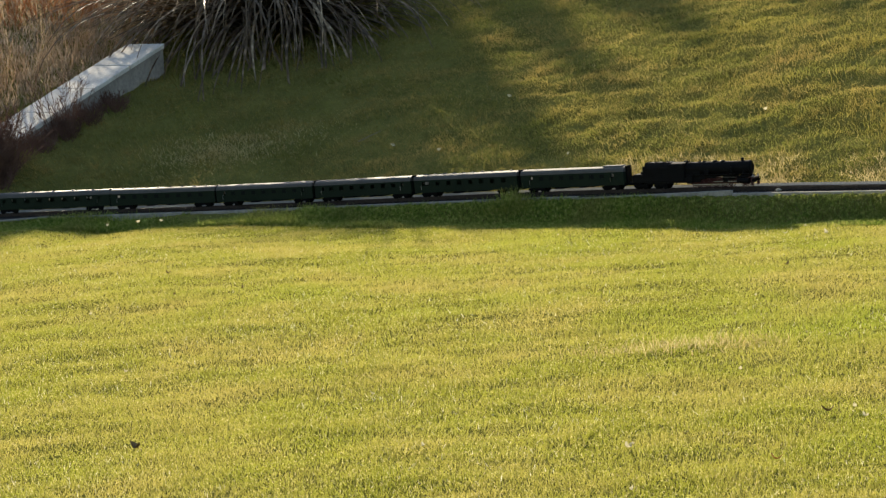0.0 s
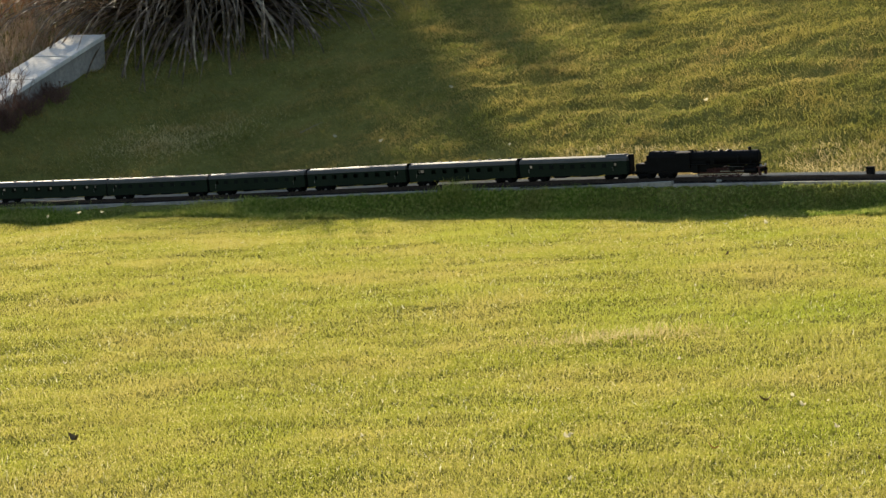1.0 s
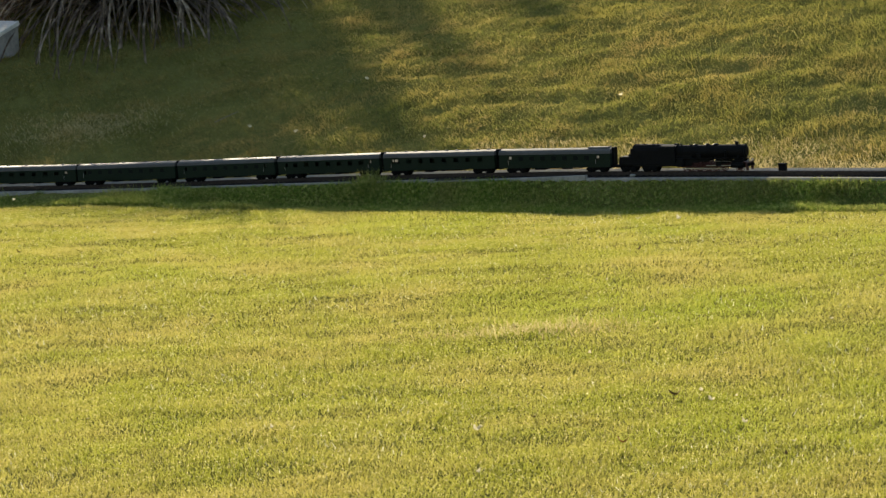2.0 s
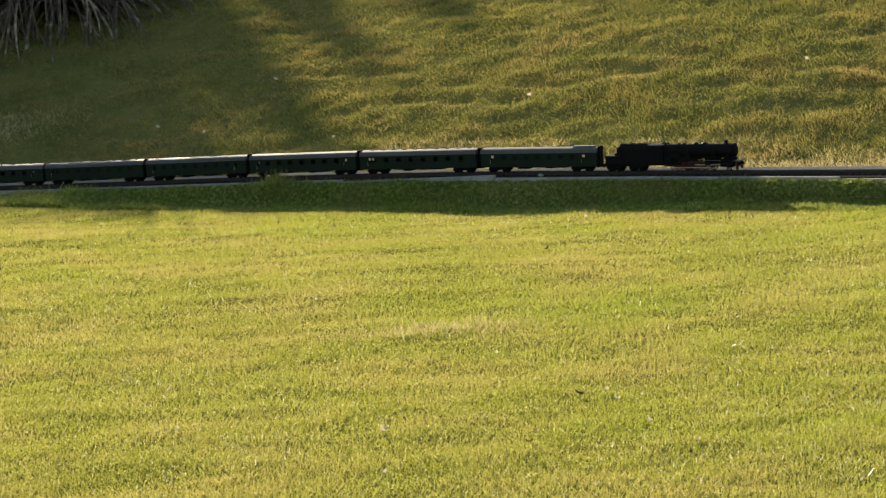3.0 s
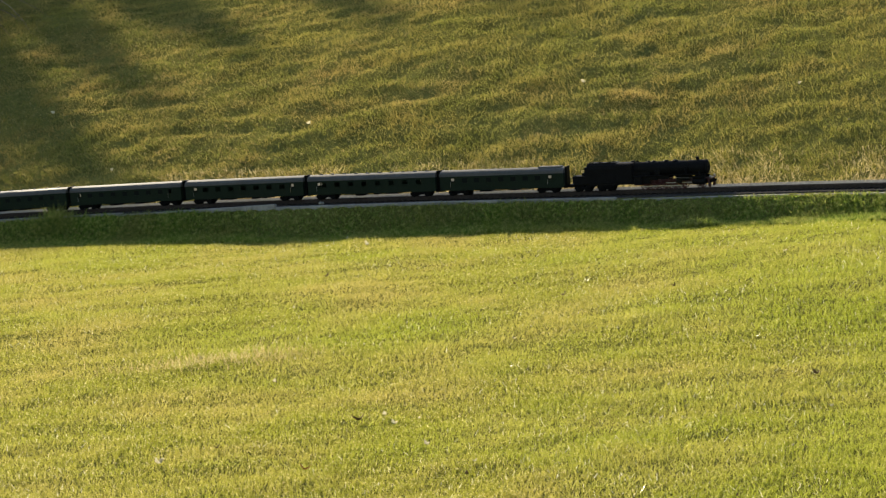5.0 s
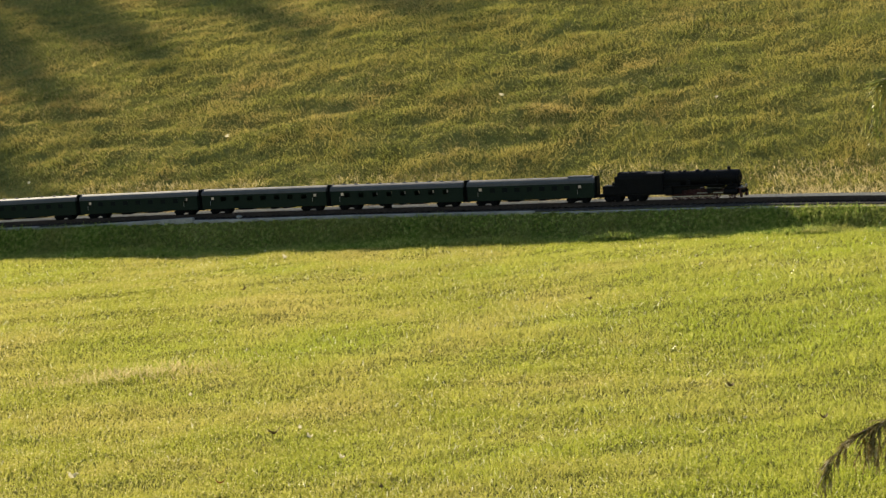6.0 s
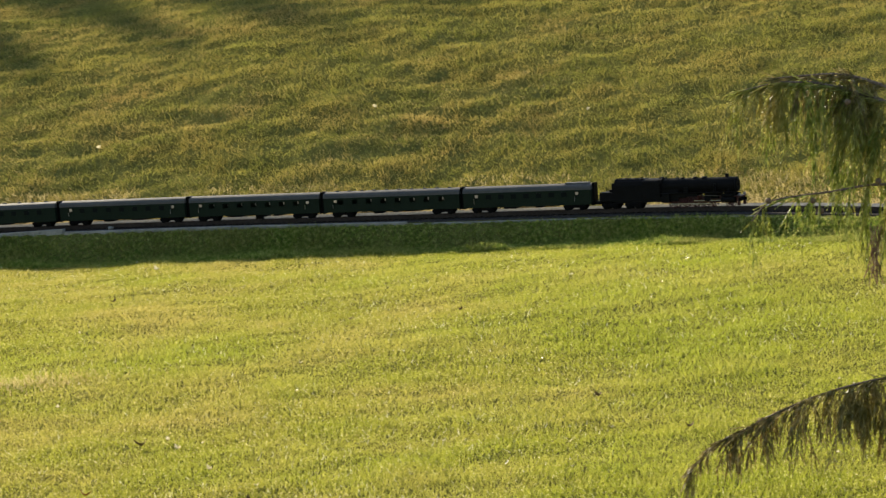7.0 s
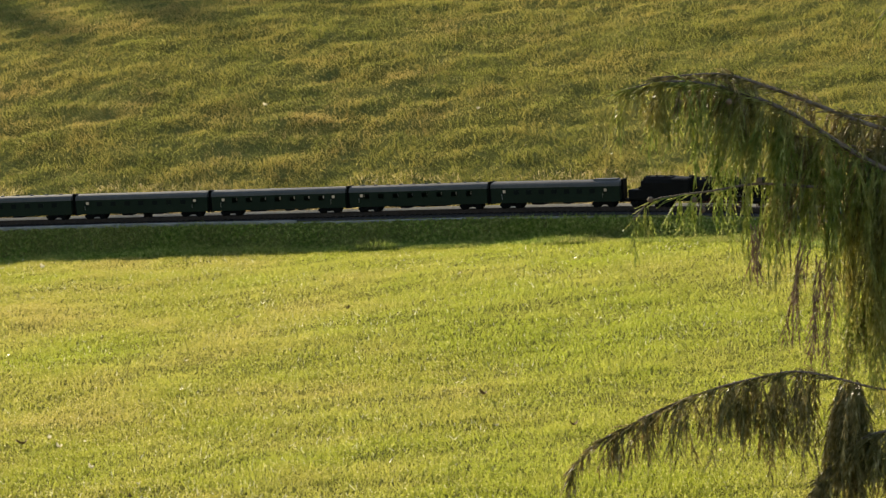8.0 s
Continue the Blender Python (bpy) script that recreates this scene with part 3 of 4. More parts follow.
xy = fan(1250000, 5.4, 14.9)
gap = on_grid(GAP, xy[:, 0], xy[:, 1])
keep = gap < -0.32
lawn = xy[keep]
tuft = patchy(lawn, 9.0, 21) * 0.6 + patchy(lawn, 28.0, 22) * 0.4
lawn_grass = blades("lawn_grass", lawn, 0.014 + 0.022 * tuft ** 1.4 * RNG.uniform(0.4, 1.25, len(lawn)), np.full(len(lawn), 0.0038), 1.05, M_LAWN,
                    "short sunlit lawn grass, yellow green with straw tips")

pale = fan(26000, 5.4, 14.0)
pale = pale[patchy(pale, 3.0, 23) * RNG.rand(len(pale)) > 0.3]
wide = np.stack([RNG.uniform(-9, 11, 200000), RNG.uniform(-6, 20, 200000)], 1)
bearing = np.degrees(np.arctan2(0.1 - wide[:, 0], wide[:, 1]))
gap = on_grid(GAP, wide[:, 0], wide[:, 1])
wide = wide[((bearing > 13.5) | (bearing < -32) | (np.hypot(*wide.T) < 5.4)) & (np.abs(gap) > 0.35) & (np.hypot(*wide.T) > 0.6)]
blades("garden_grass", wide, RNG.uniform(0.02, 0.045, len(wide)), np.full(len(wide), 0.013), 0.9, M_LAWN, "short garden lawn grass round about")
pale = pale[on_grid(GAP, pale[:, 0], pale[:, 1]) < -0.4]
# sun glints on the lawn, painted as scattered near-white blades
M_GLINT = leafy("glint_blade", [(0.3, (0.6, 0.55, 0.3)), (0.7, (0.85, 0.82, 0.62))], (0.8, 0.75, 0.5), 4.0, 0.5, 0.3, gloss=0.5)
blades("glint_grass_blades", pale, RNG.uniform(0.014, 0.028, len(pale)), np.full(len(pale), 0.0042), 1.3, M_GLINT, "scattered blades coloured near white as sun glints in the lawn")

s = RNG.uniform(-3.6, 8.0, 170000)
o = -0.143 - 0.29 * RNG.rand(len(s)) ** 0.9
x = np.interp(s, LINE_S, LINE_X)
dx = np.interp(s + 0.02, LINE_S, LINE_X) - np.interp(s - 0.02, LINE_S, LINE_X)
dy = track_y(np.interp(s + 0.02, LINE_S, LINE_X)) - track_y(np.interp(s - 0.02, LINE_S, LINE_X))
l = np.hypot(dx, dy)
bank = np.stack([x - dy / l * o, track_y(x) + dx / l * o], 1)
side = np.stack([dy, -dx], 1) / l[:, None]
wild = patchy(bank, 7.0, 31)
bare = (s < -0.95) & (s > -2.45) & (o > -0.23) & (RNG.rand(len(s)) > 0.06)
bank, wild, o2, side = bank[~bare], wild[~bare], o[~bare], side[~bare]
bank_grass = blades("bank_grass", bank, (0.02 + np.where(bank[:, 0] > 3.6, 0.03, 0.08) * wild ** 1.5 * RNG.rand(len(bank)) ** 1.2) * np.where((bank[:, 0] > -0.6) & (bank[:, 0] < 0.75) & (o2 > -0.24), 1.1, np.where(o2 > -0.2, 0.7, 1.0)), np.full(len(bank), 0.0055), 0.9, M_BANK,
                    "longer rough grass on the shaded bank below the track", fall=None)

xy = fan(1000000, 10.0, 21.5, 13.0, -31.5)
gap = on_grid(GAP, xy[:, 0], xy[:, 1])
hill = xy[(gap > 0.205) & (gap < 5.5)]
gap = gap[(gap > 0.205) & (gap < 5.5)]
clump = patchy(hill, 10.0, 41) * 0.5 + patchy(hill, 24.0, 42) * 0.5
tall = (0.016 + 0.042 * clump ** 1.6 * RNG.uniform(0.4, 1.2, len(hill))) * np.where(gap < 0.3, 0.5, 1.0)
hill_grass = blades("hill_grass", hill, tall, np.full(len(hill), 0.0042), 1.3, M_HILL,
                    "rough tussocky hillside grass, olive and straw yellow", fall=(-0.3, -0.5))


# ---- fallen leaves and stones on the grass ----
M_LEAF = [leafy("leaf_pale", [(0.3, (0.42, 0.37, 0.22)), (0.7, (0.68, 0.62, 0.44))], (0.5, 0.42, 0.26), 9.0, 0.5, 0.5, 60.0),
          mottled("leaf_brown", (0.09, 0.06, 0.03), (0.22, 0.15, 0.07), 40.0, 0.7, gloss=0.05),
          mottled("leaf_orange", (0.3, 0.11, 0.03), (0.45, 0.18, 0.05), 40.0, 0.6, gloss=0.05)]


def leaf_mesh(name, length, width, curl, mat):
    v, f = [], []
    for k in range(6):
        t = k / 5
        w = width * math.sin(math.pi * min(0.97, max(0.03, t))) ** 0.8 / 2
        zc = curl * length * (t - 0.5) ** 2 * 2
        v += [(length * (t - 0.5), -w, zc + w * 0.45), (length * (t - 0.5), 0, zc), (length * (t - 0.5), w, zc + w * 0.45)]
    for k in range(5):
        for e in (0, 1):
            f.append((3 * k + e, 3 * k + 3 + e, 3 * k + 4 + e, 3 * k + 1 + e))
    return mesh_from(name, v, f, mat)


LEAVES = [leaf_mesh("fallen_leaf", 0.045, 0.026, 1.0, m) for m in M_LEAF]
KNOWN = [(0.53, 6.78, 0, 1.0), (-1.02, 7.29, 1, 1.3), (1.19, 7.08, 1, 1.2), (1.56, 10.31, 1, 0.9), (-1.38, 11.36, 1, 0.9), (0.94, 6.52, 2, 1.0),
         (2.36, 9.06, 1, 0.8), (2.79, 8.9, 1, 0.8), (1.94, 11.48, 0, 1.0), (2.72, 7.07, 1, 0.9), (2.81, 6.49, 1, 0.9), (-0.95, 10.68, 1, 0.6),
         (1.29, 7.0, 0, 0.8), (1.33, 6.66, 0, 0.7), (1.02, 7.9, 0, 0.7), (-1.24, 8.69, 0, 0.6), (1.75, 11.6, 0, 0.7), (1.28, 7.13, 0, 0.7), (0.72, 6.9, 1, 0.6)]
WORDS = ("small pale dry leaf fallen on the lawn", "dark curled dead leaf fallen on the lawn", "orange autumn leaf fallen on the lawn")
rnd = random.Random(7)
for k in range(70):
    if k < len(KNOWN):
        x, y, kind, size = KNOWN[k]
    else:
        t, r = radians(rnd.uniform(-30, 11)), rnd.uniform(6.0, 13.0)
        x, y, kind, size = -r * math.sin(t), r * math.cos(t), rnd.choice((0, 0, 0, 1)), rnd.uniform(0.25, 0.6)
    ob = new("fallen_leaf", LEAVES[kind])
    ob.matrix_basis = pose(x, y, float(on_ground(x, y)) + 0.018, rnd.uniform(-25, 25), rnd.uniform(-25, 25), rnd.uniform(0, 360)) @ Matrix.Diagonal((size * 0.8, size * 0.8, size * 0.8, 1))
    tagged(ob, WORDS[kind], "leaf", group="leaves on the lawn")
for x, y in ((-2.15, 14.6), (-1.95, 14.62), (-1.8, 14.55), (0.0, 14.9), (0.79, 14.12), (-0.3, 15.3), (3.6, 13.4), (2.0, 13.9), (4.6, 12.4), (0.5, 15.6)):
    ob = new("fallen_leaf", LEAVES[0])
    ob.matrix_basis = pose(x, y, float(on_ground(x, y)) + 0.06, 70, 20, rnd.uniform(0, 360)) @ Matrix.Diagonal((0.7, 0.7, 0.7, 1))
    tagged(ob, "pale dry leaf caught in the hillside grass", "leaf", group="leaves on the hillside")
bm = bmesh.new()
rod(bm, (-0.09, 0, 0), (0.02, 0.01, 0.012), 0.003, 0.0025, 6)
rod(bm, (0.02, 0.01, 0.012), (0.09, 0.0, 0.02), 0.0025, 0.001, 6)
M_TWIG = mottled("dry_twig", (0.14, 0.11, 0.07), (0.3, 0.25, 0.18), 30.0, 0.85)
stick = part("fallen_stick", bm, M_TWIG, None)
stick.matrix_basis = pose(-0.46, 15.58, float(on_ground(-0.46, 15.58)) + 0.05, 0, -14, 20)
tagged(stick, "thin dry stick lying on the hillside grass", "stick")

# dry straw tuft in the lawn
p = np.stack([0.93 + 0.2 * RNG.randn(1100), 8.44 + 0.07 * RNG.randn(1100)], 1)
M_STRAW = leafy("straw", [(0.3, (0.4, 0.31, 0.11)), (0.7, (0.72, 0.6, 0.32))], (0.4, 0.26, 0.1), 4.0, 0.55)
blades("straw_tuft", p, RNG.uniform(0.01, 0.045, 1100), np.full(1100, 0.0045), 1.1, M_STRAW, "tuft of dry straw-coloured grass in the lawn", "grass")
p = np.stack([-1.48 + 0.3 * RNG.randn(3000), 16.1 + 0.16 * RNG.randn(3000)], 1)
blades("dry_patch", p, RNG.uniform(0.01, 0.04, 3000), np.full(3000, 0.006), 1.4, M_STRAW, "patch of dry bleached grass on the hillside", "grass")

# straw-coloured fringe where the hillside meets the gravel
u = RNG.uniform(0.9, 7.5, 22000)
v = 0.17 + 0.5 * RNG.rand(len(u)) ** 2
x = np.interp(u, LINE_S, LINE_X)
g = np.arctan2(np.gradient(LINE_Y, LINE_X)[np.clip(np.searchsorted(LINE_X, x), 0, len(LINE_X) - 1)], 1.0)
p = np.stack([x - np.sin(g) * v, track_y(x) + np.cos(g) * v], 1)
p = p[patchy(p, 5.0, 51) * RNG.uniform(0.4, 1.0, len(p)) > 0.3]
blades("straw_fringe", p, RNG.uniform(0.012, 0.05, len(p)), np.full(len(p), 0.0045), 1.3, M_STRAW, "dry straw-coloured grass along the foot of the hillside", "grass", fall=(-0.2, -0.3))

# small things beside the track
bm = bmesh.new()
box(bm, -0.02, 0.02, -0.016, 0.016, -0.035, 0.03, 0.002)
box(bm, -0.022, 0.022, -0.018, 0.018, 0.03, 0.035, 0.0015)
switch = part("trackside_box", bm, M_UNDER, None)
switch.matrix_basis = arrow(*along(3.15, 0.085, 0.0))
tagged(switch, "small black box standing beside the track", "box")
bm = bmesh.new()
bmesh.ops.create_icosphere(bm, subdivisions=2, radius=0.018)
for v in bm.verts:
    v.co *= 1 + 0.2 * math.sin(v.co.x * 170 + 1) * math.sin(v.co.y * 150) + 0.1 * math.sin(v.co.z * 300)
    v.co.z *= 0.55
stone = part("stone", bm, M_GRAVEL, None, smooth=True)
stone.matrix_basis = pose(*along(2.33, -0.075, -0.014)[0], 0, 0, 20)
tagged(stone, "pale rounded stone lying beside the kerb", "stone")
for s, many, tall in ((1.55, 60, 0.03), (2.75, 50, 0.025), (3.2, 70, 0.03), (-1.9, 80, 0.04), (-1.35, 60, 0.035)):
    c, _ = along(s, -0.14)
    p = np.stack([c.x + 0.018 * RNG.randn(many), c.y + 0.01 * RNG.randn(many)], 1)
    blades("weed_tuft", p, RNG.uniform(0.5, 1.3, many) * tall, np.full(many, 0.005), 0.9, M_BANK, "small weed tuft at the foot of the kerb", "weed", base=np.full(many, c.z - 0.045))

# tuft of long grass growing over the kerb
c, _ = along(0.62, -0.16)
p = np.stack([c.x + 0.05 * RNG.randn(500), c.y + 0.03 * RNG.randn(500)], 1)
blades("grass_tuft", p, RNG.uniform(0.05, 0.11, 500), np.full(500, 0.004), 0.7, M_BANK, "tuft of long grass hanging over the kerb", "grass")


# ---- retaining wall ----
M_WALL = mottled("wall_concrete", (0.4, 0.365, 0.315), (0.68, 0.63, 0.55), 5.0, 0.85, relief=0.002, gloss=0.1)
# the wall's body, a darker grey than its coping
M_WALL_FACE = mottled("face_concrete", (0.15, 0.13, 0.11), (0.32, 0.285, 0.24), 4.0, 0.9, relief=0.003)
wall = new("garden_wall", None)
tagged(wall, "low sloping garden wall with a pale stone coping", "wall", kind="structure")
WA, WB = Vector((-3.22, 15.95, 0)), Vector((-1.95, 18.0, 0))
way = (WB - WA).normalized()
out = Vector((-way.y, way.x, 0))
N_CAPS, WALL_END = 5, 0.9
bm = bmesh.new()
zs = [float(on_ground((WA + (WB - WA) * t).x, (WA + (WB - WA) * t).y)) for t in (0, 1)]


def wall_z(t):
    return zs[0] - 0.19 + (zs[1] + 0.04 - zs[0] + 0.19) * t


def sloping(bm, t0, t1, o0, o1, h0, h1, bevel=0.0):
    pts = []
    for h in (h0, h1):
        for t, o in ((t0, o0), (t1, o0), (t1, o1), (t0, o1)):
            p = WA + (WB - WA) * t + out * o
            pts.append(bm.verts.new((p.x, p.y, wall_z(t) + h)))
    fs = [bm.faces.new([pts[k] for k in f]) for f in ((3, 2, 1, 0), (4, 5, 6, 7), (0, 1, 5, 4), (1, 2, 6, 5), (2, 3, 7, 6), (3, 0, 4, 7))]
    if bevel:
        bmesh.ops.bevel(bm, geom=list({e for f in fs for e in f.edges}), offset=bevel, segments=2, affect="EDGES", profile=0.5)


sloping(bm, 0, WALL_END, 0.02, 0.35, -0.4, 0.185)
part("wall_body", bm, M_WALL_FACE, wall, "darker grey concrete face")
for k in range(N_CAPS):
    bm = bmesh.new()
    sloping(bm, WALL_END * k / N_CAPS + 0.002, WALL_END * (k + 1) / N_CAPS - 0.002, 0.0, 0.37, 0.185, 0.22, 0.005)
    part("coping_stone", bm, M_WALL, wall)


# ---- plants round the wall ----
def strap(length, rise, width, droop):
    """A strap leaf that climbs, arches over and hangs."""
    v, f, n = [], [], 12
    x = z = 0.0
    a = rise
    for k in range(n + 1):
        t = k / n
        w = width * min(1, 0.5 + 2 * t) * (1 - t ** 3) / 2 + 0.0015
        v += [(x, -w, z + w * 0.5), (x, 0, z), (x, w, z + w * 0.5)]
        a -= droop * (0.25 + 1.6 * t) / n
        a = max(a, -1.45)
        x, z = x + math.cos(a) * length / n, z + math.sin(a) * length / n
    for k in range(n):
        for e in (0, 1):
            f.append((3 * k + e, 3 * k + 3 + e, 3 * k + 4 + e, 3 * k + 1 + e))
    return v, f


M_FLAX = leafy("flax_leaf", [(0.3, (0.15, 0.105, 0.065)), (0.55, (0.38, 0.285, 0.185)), (0.75, (0.72, 0.57, 0.4))], (0.12, 0.085, 0.045), 2.0, 0.35, 0.4, 14.0, 0.4)
# dark copy of flax_leaf: shade between the leaves put into the colour
M_FLAX_SHADE = leafy("shaded_flax_leaf", [(0.3, (0.06, 0.042, 0.026)), (0.55, (0.15, 0.105, 0.068)), (0.75, (0.36, 0.27, 0.18))], (0.08, 0.06, 0.03), 2.0, 0.3, 0.5, 14.0)
flax = new("flax_clump", None)
FX, FY = -1.35, 18.92
flax.matrix_basis = pose(FX, FY, float(on_ground(FX, FY)))
tagged(flax, "big clump of drooping grey-brown flax leaves on the slope", "plant")
rnd = random.Random(12)
STRAPS = []
for k in range(16):
    v, f = strap(rnd.uniform(1.7, 2.6), rnd.uniform(0.25, 1.25), rnd.uniform(0.018, 0.028), rnd.uniform(1.2, 2.3))
    STRAPS.append(mesh_from("leaf", v, f, M_FLAX))
for k in range(300):
    ob = new("leaf", STRAPS[rnd.randrange(16)])
    ob.parent = flax
    turn = rnd.uniform(0, 360) if k < 230 else rnd.uniform(185, 265)
    size = rnd.uniform(0.6, 1.05)
    ob.matrix_basis = pose(rnd.gauss(0, 0.24), rnd.gauss(0, 0.14), -0.02, rnd.uniform(-12, 12), rnd.uniform(-14, 14), turn) @ Matrix.Diagonal((size, size, size, 1))


v, f = [], []
for k in range(700):  # the mass of leaves under the others, in the shade-dark colour
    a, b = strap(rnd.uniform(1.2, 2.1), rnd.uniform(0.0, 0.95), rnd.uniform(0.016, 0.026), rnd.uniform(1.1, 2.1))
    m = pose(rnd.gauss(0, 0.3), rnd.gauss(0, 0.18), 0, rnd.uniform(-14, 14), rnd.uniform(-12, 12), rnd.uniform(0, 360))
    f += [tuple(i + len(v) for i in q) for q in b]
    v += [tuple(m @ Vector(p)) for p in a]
old = new("shaded_leaf_mass", mesh_from("shaded_leaf_mass", v, f, M_FLAX_SHADE))
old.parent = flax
tagged(old, "leaves hanging under the clump, coloured dark for the shade inside it", kind="stuff")


def stems(name, n, cx, cy, sx, sy, tall, thick, splay, mats, label, twigs=3):
    """A thicket of thin upright stems with side twigs."""
    v, f = [], []
    r = np.random.RandomState(len(name) + n)

    def sliver(a, b, w0, w1):
        d = b - a
        u = np.cross(d, (0.3, 1.0, 0.2))
        u /= np.linalg.norm(u) + 1e-9
        q = np.cross(d, u)
        q /= np.linalg.norm(q) + 1e-9
        i = len(v)
        for c, w in ((a, w0), (b, w1)):
            for k in range(3):
                g = 2.0944 * k
                v.append(c + (u * math.cos(g) + q * math.sin(g)) * w)
        for k in range(3):
            m = (k + 1) % 3
            f.append((i + k, i + m, i + 3 + m, i + 3 + k))

    for k in range(n):
        x, y = cx + sx * r.uniform(-1, 1), cy + sy * r.uniform(-1, 1)
        p = np.array([x, y, float(on_ground(x, y)) - 0.02])
        d = np.array([splay * r.randn(), splay * r.randn() * 0.6, 1.0])
        h = tall * r.uniform(0.5, 1.1)
        w = thick * r.uniform(0.6, 1.2)
        for step in range(4):
            e = p + d / np.linalg.norm(d) * h / 4
            sliver(p, e, w * (1 - step / 4.6), w * (1 - (step + 1) / 4.6))
            for b in range(twigs):
                o = p + (e - p) * r.rand()
                g = d / np.linalg.norm(d) + 0.55 * r.randn(3) * np.array([1, 1, 0.4])
                sliver(o, o + g / np.linalg.norm(g) * h * r.uniform(0.1, 0.3), w * 0.5, w * 0.2)
            p = e
            d = d + 0.12 * r.randn(3)
    ob = new(name, mesh_from(name, v, f, mats))
    return tagged(ob, label, "shrub")


M_STEM = leafy("dry_stem", [(0.3, (0.26, 0.19, 0.13)), (0.55, (0.5, 0.39, 0.27)), (0.75, (0.75, 0.62, 0.46))], (0.5, 0.3, 0.14), 1.3, 0.5, 0.7, 20.0)
M_RUST = leafy("rust_stem", [(0.3, (0.3, 0.13, 0.05)), (0.55, (0.52, 0.25, 0.1)), (0.75, (0.7, 0.5, 0.3))], (0.4, 0.28, 0.14), 2.0, 0.5, 0.7, 20.0)
M_HEATH = mottled("heather_twig", (0.085, 0.045, 0.032), (0.2, 0.115, 0.08), 9.0, 0.9, gloss=0.05)
stems("dry_shrub", 50, -4.05, 17.7, 0.62, 0.8, 1.1, 0.009, 0.2, M_STEM, "thicket of dry grey-brown upright stems behind the wall", 3)
stems("dry_canes", 22, -3.72, 17.5, 0.42, 0.55, 1.05, 0.008, 0.14, M_STEM, "dry pale canes standing behind the wall", 1)
stems("rust_shrub", 150, -3.1, 19.45, 0.85, 0.5, 0.42, 0.007, 0.3, M_RUST, "rust-coloured dry shrub behind the wall", 4)
p = np.stack([RNG.uniform(-5.2, -2.2, 26000), RNG.uniform(16.2, 20.2, 26000)], 1)
p = p[(p[:, 0] - WA.x) * way.y - (p[:, 1] - WA.y) * way.x < -0.5]
blades("dead_undergrowth", p, RNG.uniform(0.03, 0.13, len(p)), np.full(len(p), 0.009), 0.9, M_STEM, "dead brown undergrowth behind the wall", "undergrowth")
for x, y in ((-3.42, 17.2), (-3.2, 17.5), (-2.98, 17.85), (-2.76, 18.2)):
    stems("cane_clump", 26, x, y, 0.14, 0.16, 0.4, 0.0045, 0.2, M_STEM, "clump of dry tan canes along the back of the wall", 1)
stems("heather_bush", 420, -3.2, 15.85, 0.24, 0.2, 0.42, 0.004, 0.5, M_HEATH, "dark low heather bush at the wall's foot", 6)
stems("bare_shrub", 34, -2.72, 16.62, 0.12, 0.06, 0.52, 0.004, 0.35, M_HEATH, "small bare dark shrub in front of the wall", 3)
for x, y in ((-2.86, 16.36), (-2.72, 16.6), (-2.58, 16.84), (-2.42, 17.1)):
    stems("dead_edging_plant", 130, x, y, 0.1, 0.1, 0.13, 0.004, 0.7, M_HEATH, "low dead brown plant along the wall's foot", 3)
M_HEDGE = leafy("hedge_leaf", [(0.3, (0.03, 0.05, 0.015)), (0.7, (0.08, 0.11, 0.03))], (0.05, 0.06, 0.02), 1.0, 0.2)


def evergreen(u, top, wide, seed, n):
    """A dense conifer beyond the crest. u: metres across the sun's way; top: its height over the place."""
    x, y = -7.37 + 0.978 * u, 34.6 + 0.208 * u
    z = float(ground_z([x], [y])[0])
    tall = top - z
    root = new("conifer", None)
    root.matrix_basis = pose(x, y, z)
    tagged(root, "dense dark evergreen conifer beyond the crest of the hillside", "tree", group="conifers beyond the crest")
    bm = bmesh.new()
    rod(bm, (0, 0, -0.1), (0.05, 0, tall * 0.8), 0.16, 0.03, 8)
    part("trunk", bm, M_TWIG, root)
    r = np.random.RandomState(seed)
    h = 1 - r.rand(n) ** 0.8 * 0.97
    a = r.rand(n) * 6.283
    lump = 1 + 0.22 * np.sin(a * 3 + seed + h * 9) + 0.15 * np.sin(a * 7 + h * 23 + seed)
    reach = wide * (1 - h ** 2.8) * lump * np.sqrt(r.rand(n))
    c = np.stack([np.cos(a) * reach, np.sin(a) * reach, h * tall * (1 - 0.04 * r.rand(n))], 1)
    p, q = r.randn(n, 3) * 0.12, r.randn(n, 3) * 0.06
    v = np.stack([c - q, c + p, c + q, c - p], 1).reshape(-1, 3)
    ob = new("crown", mesh_from("crown", v, np.arange(4 * n).reshape(-1, 4), M_HEDGE))
    ob.parent = root


for k, (u, top, wide, n) in enumerate(((2.35, 8.5, 0.6, 450), (3.0, 8.65, 0.85, 750), (3.65, 8.7, 0.85, 1500), (4.4, 8.4, 0.85, 2400),
                                       (5.2, 8.55, 0.85, 2600), (6.1, 8.9, 0.85, 2600), (6.9, 9.2, 0.85, 2600), (7.7, 9.45, 0.9, 2600), (8.7, 9.75, 0.95, 2600))):
    evergreen(u, top, wide, k + 1, n)


# ---- weeping cypress ----
M_SPRAY = leafy("cypress_spray", [(0.3, (0.13, 0.18, 0.03)), (0.52, (0.28, 0.33, 0.065)), (0.75, (0.6, 0.57, 0.2))], (0.44, 0.29, 0.12), 4.5, 0.62, 0.42, 45.0)
M_OLIVE = leafy("cypress_olive_spray", [(0.3, (0.12, 0.1, 0.03)), (0.52, (0.26, 0.2, 0.07)), (0.75, (0.52, 0.42, 0.2))], (0.14, 0.16, 0.04), 5.0, 0.5, 0.4, 45.0)
